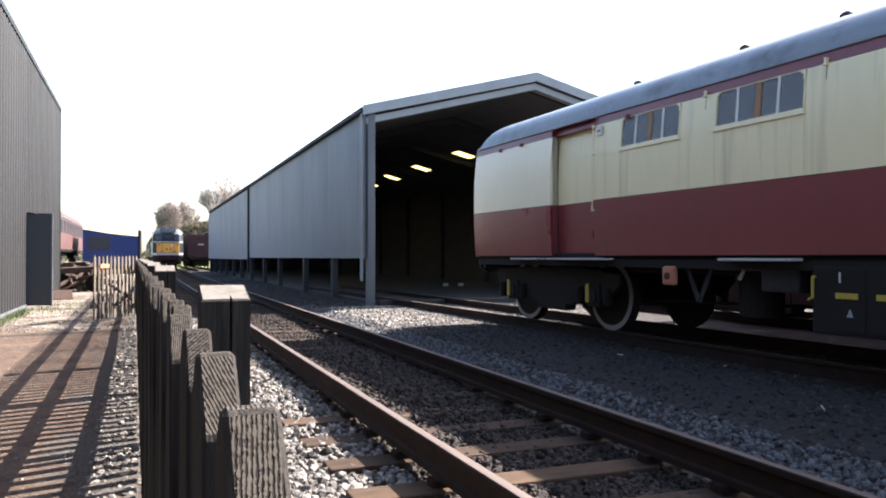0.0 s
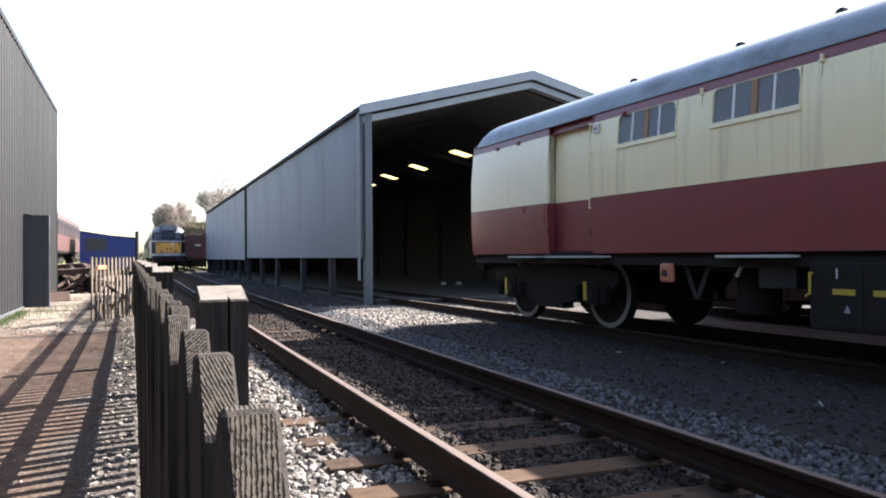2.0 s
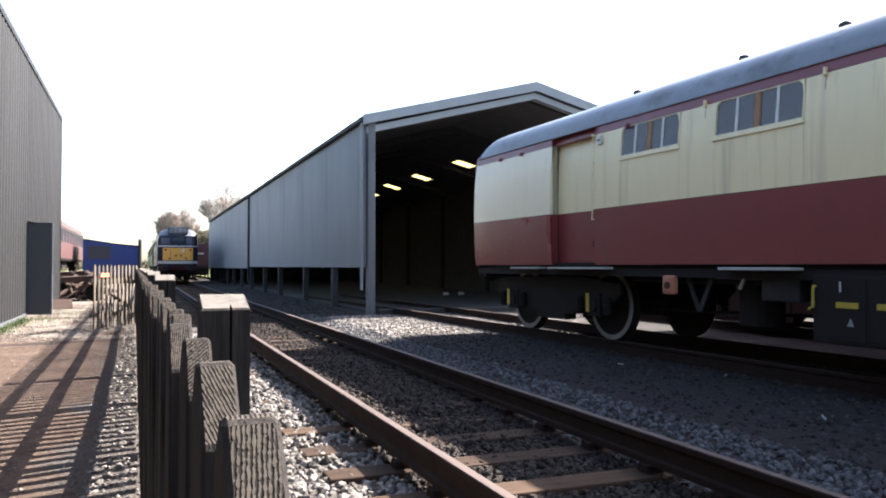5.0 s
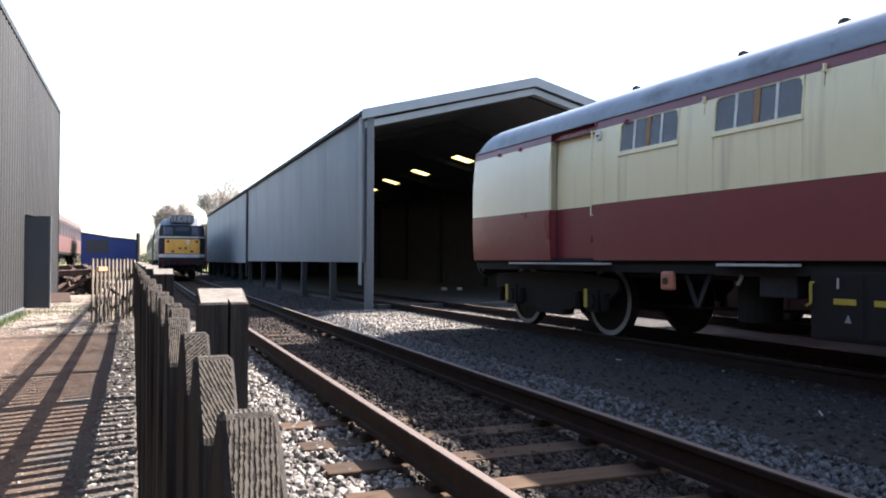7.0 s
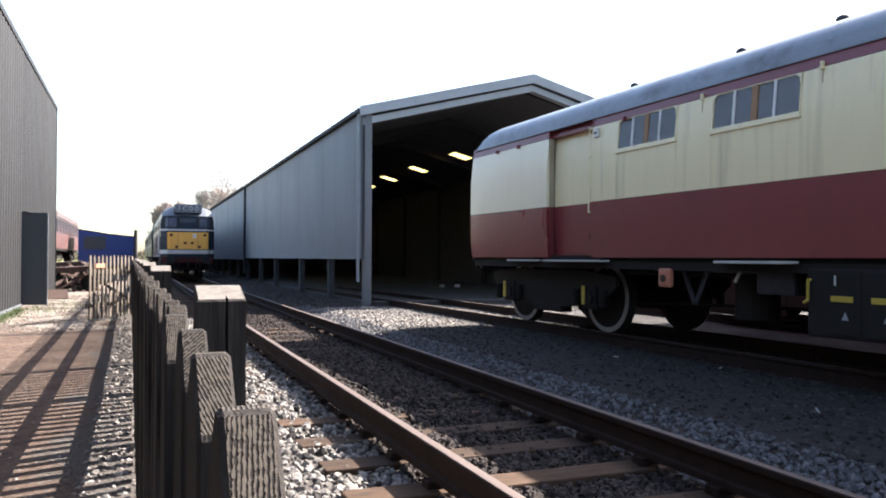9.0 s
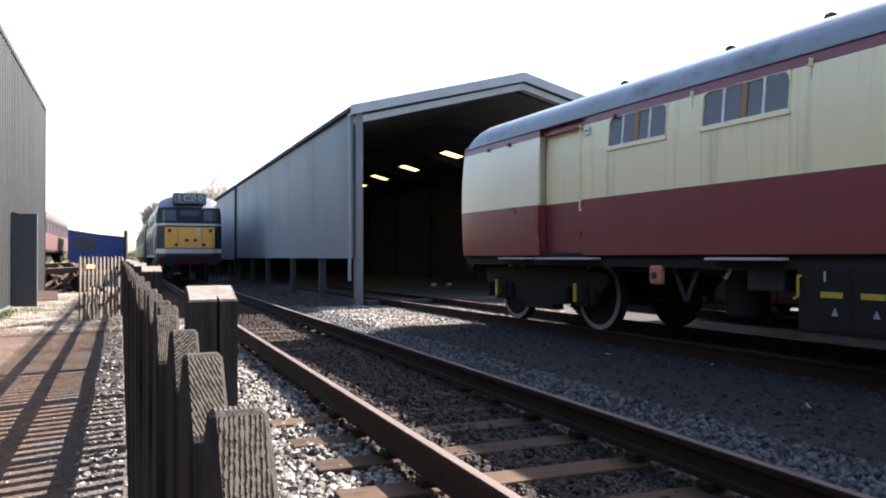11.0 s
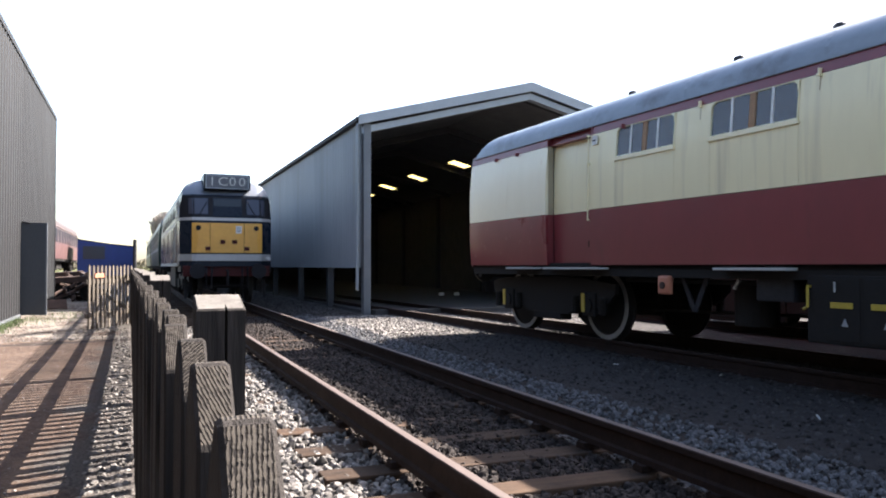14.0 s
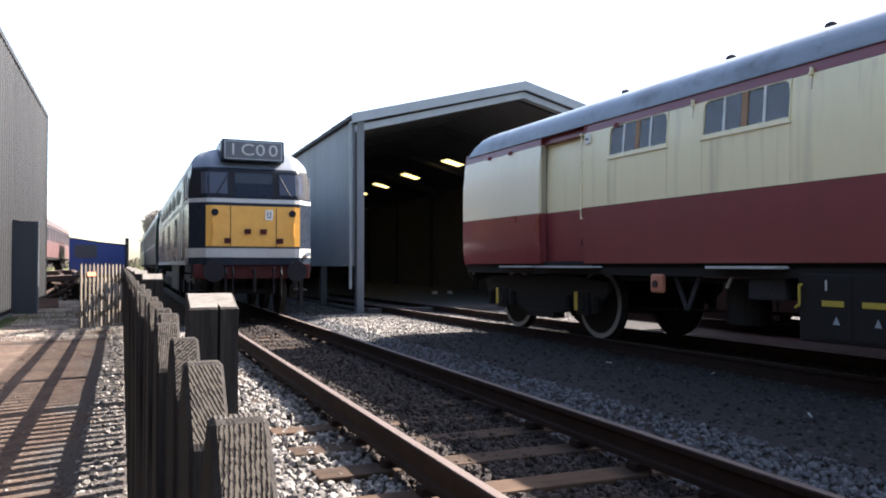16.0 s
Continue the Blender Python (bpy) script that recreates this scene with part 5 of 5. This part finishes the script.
def build_train_coach(m, body, roofmat, label, windows=9, length=19.3, band=None, group=""):
    """A plain passenger coach seen from afar: body, roof, each window, bogies."""
    c = thing("passenger_coach", m, label, "railway coach", group)
    bm = bmesh.new()
    poly = side_profile(1.14, 3.15, -1, 8) + side_profile(1.14, 3.15, 1, 8)[::-1]
    prism(bm, poly, 0, length)
    part("body", bm, body, c, smooth=True)
    base = roof_profile(1.33, 3.15, 3.80)
    part("roof", prism(bmesh.new(), base, -0.01, length + 0.01), roofmat, c, smooth=True)
    step = (length - 1.6) / windows
    for side in (-1, 1):
        x = side * 1.392
        for k in range(windows):
            y = 0.8 + k * step + 0.2
            w = part("window", boxes((min(x, x + side * 0.02), max(x, x + side * 0.02), y, y + step - 0.55, 2.12, 2.92), bevel=0.004), M_SIDEGLASS, c)
        part("rain_strip", boxes((min(x, x + side * 0.03), max(x, x + side * 0.03), 0.0, length, 3.02, 3.06)), roofmat, c)
        part("foot_board", boxes((min(x, x + side * 0.10), max(x, x + side * 0.10), 0.6, length - 0.6, 1.06, 1.10)), M_UNDER, c)
        if band:
            xx = side * 1.412
            part("waist_band", boxes((min(xx, xx + side * 0.008), max(xx, xx + side * 0.008), 0.02, length - 0.02, 1.94, 2.02)), band, c)
    part("solebar", boxes((-1.3, 1.3, 0.0, length, 0.95, 1.14)), M_UNDER, c)
    part("gangway", boxes((-0.5, 0.5, -0.3, 0.0, 1.15, 3.1), bevel=0.03), M_UNDER, c)
    wm = wheel_mesh(0.46)
    for y in (2.6, length - 2.6):
        bogie(c, y, 1.3, wm)
    for x in (-0.87, 0.87):
        part("buffer", tubes(((x, 0, 1.05), (x, -0.45, 1.05), 0.09), ((x, -0.45, 1.05), (x, -0.5, 1.05), 0.22), seg=14), M_UNDER, c)
    part("truss_box", boxes((-1.1, 1.1, 7.0, 10.5, 0.5, 0.96), bevel=0.02), M_UNDER, c)
    return c


LOCO, WHEELSETS = build_loco(pose(2.2, 76.5, RAIL_Z))
TRAIN = [build_train_coach(pose(2.2, 94.5 + 20.1 * k, RAIL_Z), M_COACHGREEN, M_ROOF, "dark green passenger coach drawn by the locomotive", group="coaches of the train", band=M_TRIM) for k in range(2)]


# ---- far things: stored coach, blue sheeted container, scrap, wagon, trees ----
BANK = 0.46
bank = bmesh.new()
prism(bank, [(-8.3, -0.1), (-3.6, -0.1), (-4.3, BANK - 0.17), (-7.5, BANK - 0.17)], 40, 76)
tagged(link_mesh("embankment", bank, M_RUBBLE), "low gravel bank under the stored coach", "embankment", kind="structure")
track("rusty rails under the stored coach", pose(-5.90, 0, SLEEPER_Z + BANK, 0, 0, 0), 41, 75, 0.3, 0)
build_train_coach(pose(-5.90, 47.0, RAIL_Z + BANK, 0, 0, 0), M_REDCOACH, M_ROOFBROWN, "sunlit red stored coach with dark windows", windows=10, length=21.3)


def build_container():
    c = thing("container", pose(-1.95, 58.5, 0), "blue sheeted container with a sagging top", "container")
    bm = bmesh.new()
    prism(bm, [(-1.95, 0.55), (1.72, 0.55), (1.72, 2.60), (0.9, 2.67), (0.0, 2.77), (-0.9, 2.90), (-1.95, 3.08)], 0, 5.0)
    part("body", bm, M_BLUE, c, "creased blue sheet", smooth=False)
    part("dark_panel", boxes((-1.6, -0.2, -0.03, 0.0, 1.7, 2.6)), M_DOOR, c)
    part("top_rope", tubes(((-1.97, -0.02, 3.09), (0.0, -0.02, 2.78), 0.03), ((0, -0.02, 2.78), (1.74, -0.02, 2.61), 0.03), seg=6), M_UNDER, c)
    part("chassis", boxes((-1.5, 1.5, 0.1, 4.9, 0.0, 0.55)), M_UNDER, c)


build_container()


def build_scrap():
    rnd = random.Random(11)
    wm = wheel_mesh(0.34)
    s = thing("scrap_heap", pose(-2.05, 28.9, 0), "heap of rusty bogie frames and wheels", "scrap metal")
    part("frame", boxes((-0.7, 0.7, 0, 0.14, 0.65, 0.85), (-0.7, 0.7, 2.1, 2.24, 0.65, 0.85), (-0.7, -0.55, 0, 2.2, 0.65, 0.82), (0.55, 0.7, 0, 2.2, 0.65, 0.82), bevel=0.015), M_RUST, s, at=pose(0, 0, 0, 4, -3, 12))
    for i in range(55):
        l = rnd.uniform(0.3, 1.1)
        part("iron_bar", boxes((-l / 2, l / 2, -0.05, 0.05, -0.04, 0.04), bevel=0.008), M_RUST, s,
             at=pose(rnd.uniform(-0.7, 0.7), rnd.uniform(-0.3, 2.4), 0.06 + 0.75 * rnd.random() ** 1.5, rnd.uniform(-30, 30), rnd.uniform(-35, 35), rnd.uniform(0, 180)))
    for x, y in ((-0.45, 0.1), (0.45, 0.0), (0.2, 1.2)):
        o = share("wheel", wm, s, pose(x, y, 0.34, 0, 0, rnd.uniform(40, 120)))
    part("plate", boxes((-0.4, 0.4, -0.02, 0.02, 0, 0.3)), M_RUST, thing("sheet_offcut", pose(-2.2, 23.6, 0.02, -35, 0, 15), "rusty sheet leaning at the wall's foot", "scrap metal"))


build_scrap()


def build_wagon():
    w = thing("goods_wagon", pose(5.32, 78.0, RAIL_Z), "maroon goods wagon standing beyond the shed", "wagon")
    part("body", boxes((-1.3, 1.3, 0, 7.5, 1.1, 3.1), bevel=0.03), M_WAGON, w)
    part("top_rail", boxes((-1.36, 1.36, -0.06, 0.06, 3.06, 3.16), (-1.36, -1.26, 0.06, 7.5, 3.06, 3.16), (1.26, 1.36, 0.06, 7.5, 3.06, 3.16), bevel=0.01), M_WAGON, w)
    part("load", boxes((-1.2, 0.3, 0.4, 7.0, 3.0, 3.34), (0.3, 1.25, 0.3, 7.2, 3.0, 3.52), bevel=0.05), M_WAGON, w, "dull red load under sheets")
    for x in (-0.9, 0.0, 0.9):
        part("strake", boxes((x - 0.05, x + 0.05, -0.04, 0.0, 1.1, 3.05)), M_WAGON, w)
    part("light_plate", boxes((-0.35, 0.2, -0.06, -0.042, 2.25, 2.4)), M_STEP, w)
    part("solebar", boxes((-1.1, 1.1, 0, 7.5, 0.85, 1.1)), M_UNDER, w)
    # dark box added for the shade beneath the wagon
    part("brake_gear", boxes((-0.7, 0.7, 0.5, 7.0, 0.22, 0.84), bevel=0.03), M_UNDER, w)
    for x in (-0.87, 0.87):
        part("buffer", tubes(((x, 0, 1.0), (x, -0.45, 1.0), 0.1), ((x, -0.45, 1.0), (x, -0.5, 1.0), 0.22), seg=14), M_UNDER, w)
    wm = wheel_mesh(0.48)
    for y in (1.6, 5.9):
        for side in (-1, 1):
            share("wheel", wm, w, pose(side * 0.8, y, 0.48, 0, 0, 0 if side < 0 else 180))
    b = thing("goods_wagon", pose(5.30, 88.0, RAIL_Z), "second maroon wagon behind the first", "wagon")
    part("body", boxes((-1.3, 1.3, 0, 7.5, 1.1, 3.2), bevel=0.03), M_WAGON, b)
    part("solebar", boxes((-1.1, 1.1, 0, 7.5, 0.55, 1.1)), M_UNDER, b)
    # another dark block that fills in shade, under the second wagon
    part("brake_gear", boxes((-0.9, 0.9, 0.3, 7.2, 0.12, 0.54), bevel=0.03), M_UNDER, b)
    for y in (1.6, 5.9):
        for side in (-1, 1):
            share("wheel", wm, b, pose(side * 0.8, y, 0.48, 0, 0, 0 if side < 0 else 180))


build_wagon()


def build_tree(x, y, height, spread, seed, label, leafy=0.0, trunk=0.25, twigs=2600, fill=0.0, wide=2.0):
    """Trunk, tapering limbs and a crown of many fine twigs."""
    rnd = random.Random(seed)
    t = thing("tree", pose(x, y, 0), label, "tree")
    bm = bmesh.new()
    limbs = []

    def grow(p, d, length, r, level):
        q = p + d * length
        tube(bm, p, q, r, 5 if level else 8, r * 0.6)
        if level >= 2:
            limbs.append((p, q, d))
        if level >= 4:
            return
        for k in range(4 if level else 6):
            side = Vector((rnd.uniform(-1, 1), rnd.uniform(-1, 1), 0))
            nd = (d + side * spread + Vector((0, 0, rnd.uniform(0.0, 0.35)))).normalized()
            grow(p.lerp(q, rnd.uniform(0.45, 1.0)), nd, length * rnd.uniform(0.55, 0.78), r * 0.5, level + 1)

    grow(Vector((0, 0, -0.3)), Vector((0, 0, 1)), height * 0.36, trunk, 0)
    part("trunk", bm, M_BARK, t)
    verts, faces = [], []
    for _ in range(twigs):
        p, q, d = rnd.choice(limbs)
        a = p.lerp(q, rnd.uniform(0.1, 1.1))
        if rnd.random() < fill:      # loose twigs that round the crown off
            while True:
                u = Vector((rnd.uniform(-1, 1), rnd.uniform(-1, 1), rnd.uniform(-1, 1)))
                if u.length < 1 - 0.25 * noise.noise(u * 3 + Vector((seed, 0, 0))):
                    break
            a = Vector((u.x * wide, u.y * wide, height * (0.66 + 0.31 * u.z)))
            d = Vector((u.x, u.y, 0.6))
        e = (d * 0.9 + Vector((rnd.uniform(-1, 1), rnd.uniform(-1, 1), rnd.uniform(-0.3, 1)))).normalized()
        l = height * rnd.uniform(0.03, 0.09)
        s = e.cross(Vector((rnd.uniform(-1, 1), rnd.uniform(-1, 1), rnd.uniform(-1, 1)))).normalized() * (0.012 + 0.07 * leafy)
        k = len(verts)
        verts += [a - s, a + s, a + e * l]
        faces.append((k, k + 1, k + 2))
    me = bpy.data.meshes.new("crown")
    me.from_pydata([v[:] for v in verts], [], faces)
    me.materials.append(M_LEAF if leafy > 0.8 else M_TWIG_HAZE)
    o = new("crown", me)
    o.parent = t


build_tree(4.5, 150, 11.6, 0.65, 1, "bare spring tree with a dense rounded twiggy crown", 0.40, 0.3, 12000, 0.75, 2.2)
build_tree(7.6, 158, 13.2, 0.40, 2, "slender bare tree with upright limbs", 0.25, 0.22, 6000, 0.4, 1.3)
build_tree(10.4, 108, 13.2, 0.80, 5, "bare tree with a fine open crown behind the shed", 0.22, 0.22, 9000, 0.3, 2.3)
build_tree(8.6, 140, 7.6, 0.9, 8, "low bushy tree in early leaf", 1.0, 0.2, 7000, 0.7, 2.6)
build_tree(11.4, 135, 7.6, 0.9, 9, "low bushy tree in early leaf", 1.0, 0.2, 7000, 0.7, 2.6)


def build_hedge():
    rnd = random.Random(21)
    verts, faces = [], []
    for _ in range(16000):
        x, y = rnd.uniform(-60, 40), 180 + rnd.uniform(-3, 3)
        z = rnd.random() ** 0.7 * (2.2 + 0.8 * noise.noise((x * 0.3, 0, 0)))
        a = Vector((x, y, z))
        e = Vector((rnd.uniform(-1, 1), rnd.uniform(-1, 1), rnd.uniform(-0.2, 1))).normalized() * rnd.uniform(0.3, 0.8)
        s = Vector((rnd.uniform(-1, 1), rnd.uniform(-1, 1), rnd.uniform(-1, 1))).normalized() * 0.14
        k = len(verts)
        verts += [a - s, a + s, a + e]
        faces.append((k, k + 1, k + 2))
    me = bpy.data.meshes.new("hedge")
    me.from_pydata([v[:] for v in verts], [], faces)
    me.materials.append(M_LEAF)
    tagged(new("hedge", me), "distant hedge in early leaf", "hedge", kind="stuff")
    verts, faces = [], []
    for _ in range(1500):
        k0 = rnd.random()
        x, y = (-2.52 + abs(rnd.gauss(0, 0.16)), rnd.uniform(14.5, 19.5)) if k0 < 0.75 else (rnd.uniform(-2.3, -1.2), rnd.uniform(18, 22))
        a = Vector((x, y, -0.01))
        e = Vector((rnd.uniform(-0.05, 0.05), rnd.uniform(-0.05, 0.05), rnd.uniform(0.03, 0.13)))
        s = Vector((rnd.uniform(-1, 1), rnd.uniform(-1, 1), 0)).normalized() * 0.006
        k = len(verts)
        verts += [a - s, a + s, a + e]
        faces.append((k, k + 1, k + 2))
    me = bpy.data.meshes.new("grass")
    me.from_pydata([v[:] for v in verts], [], faces)
    me.materials.append(M_GRASS)
    tagged(new("grass", me), "sparse grass at the wall's foot", "grass", kind="stuff")


build_hedge()


def build_litter():
    for x, y, l, turn in ((5.44, 4.93, 0.20, 50), (6.5, 7.3, 0.10, 30), (5.9, 8.6, 0.10, 110), (7.0, 5.6, 0.12, 10)):
        o = link_mesh("timber_offcut", boxes((-l / 2, l / 2, -0.006, 0.006, 0, 0.012), bevel=0.002), M_STEP)
        o.matrix_basis = pose(x, y, ground_height(x, y) + 0.004, 0, 0, turn)
        tagged(o, "pale splinter of timber on the dark ground", "timber", group="splinters by the siding")
    # made-up white blocks that give the bright spots deep in the shed
    for x in (11.9, 12.6):
        o = link_mesh("marker_block", boxes((-0.11, 0.11, -0.06, 0.06, 0, 0.12), bevel=0.015), M_STEP)
        o.matrix_basis = pose(x, 30.0, -0.03)
        tagged(o, "white block added for a bright spot in the shed", "marker block", group="white blocks in the shed")


build_litter()


# ---- the train's run towards the camera ----
RUN = [(0.0, 75.8), (2.0, 68.4), (4.0, 60.8), (6.5, 51.2), (9.0, 41.7), (11.5, 32.4), (12.5, 28.75), (14.0, 23.4), (15.0, 20.1), (16.0, 17.0)]


def run_y(t):
    ts, ys = zip(*RUN)
    return float(np.interp(t, ts, ys))


def smooth_y(t):
    return sum(run_y(min(16.0, max(0.0, t + d))) for d in (-0.4, -0.2, 0, 0.2, 0.4)) / 5 if 0.5 < t < 15.5 else run_y(t)


def line_x(y):
    return 2.59 - 0.0052 * y


def motions():
    times = [k * 0.5 for k in range(33)]
    walk(LOCO, [(t, pose(line_x(smooth_y(t)), smooth_y(t), RAIL_Z, 0, 0, 0.24)) for t in times])
    for k, c in enumerate(TRAIN):
        walk(c, [(t, pose(line_x(smooth_y(t) + 17.9 + 20.1 * k), smooth_y(t) + 17.9 + 20.1 * k, RAIL_Z, 0, 0, 0.24)) for t in times])
    for ws, y in WHEELSETS:
        walk(ws, [(k * 0.2, pose(0, y, 0.53, math.degrees((75.8 - smooth_y(k * 0.2)) / 0.53), 0, 0)) for k in range(81)])


motions()
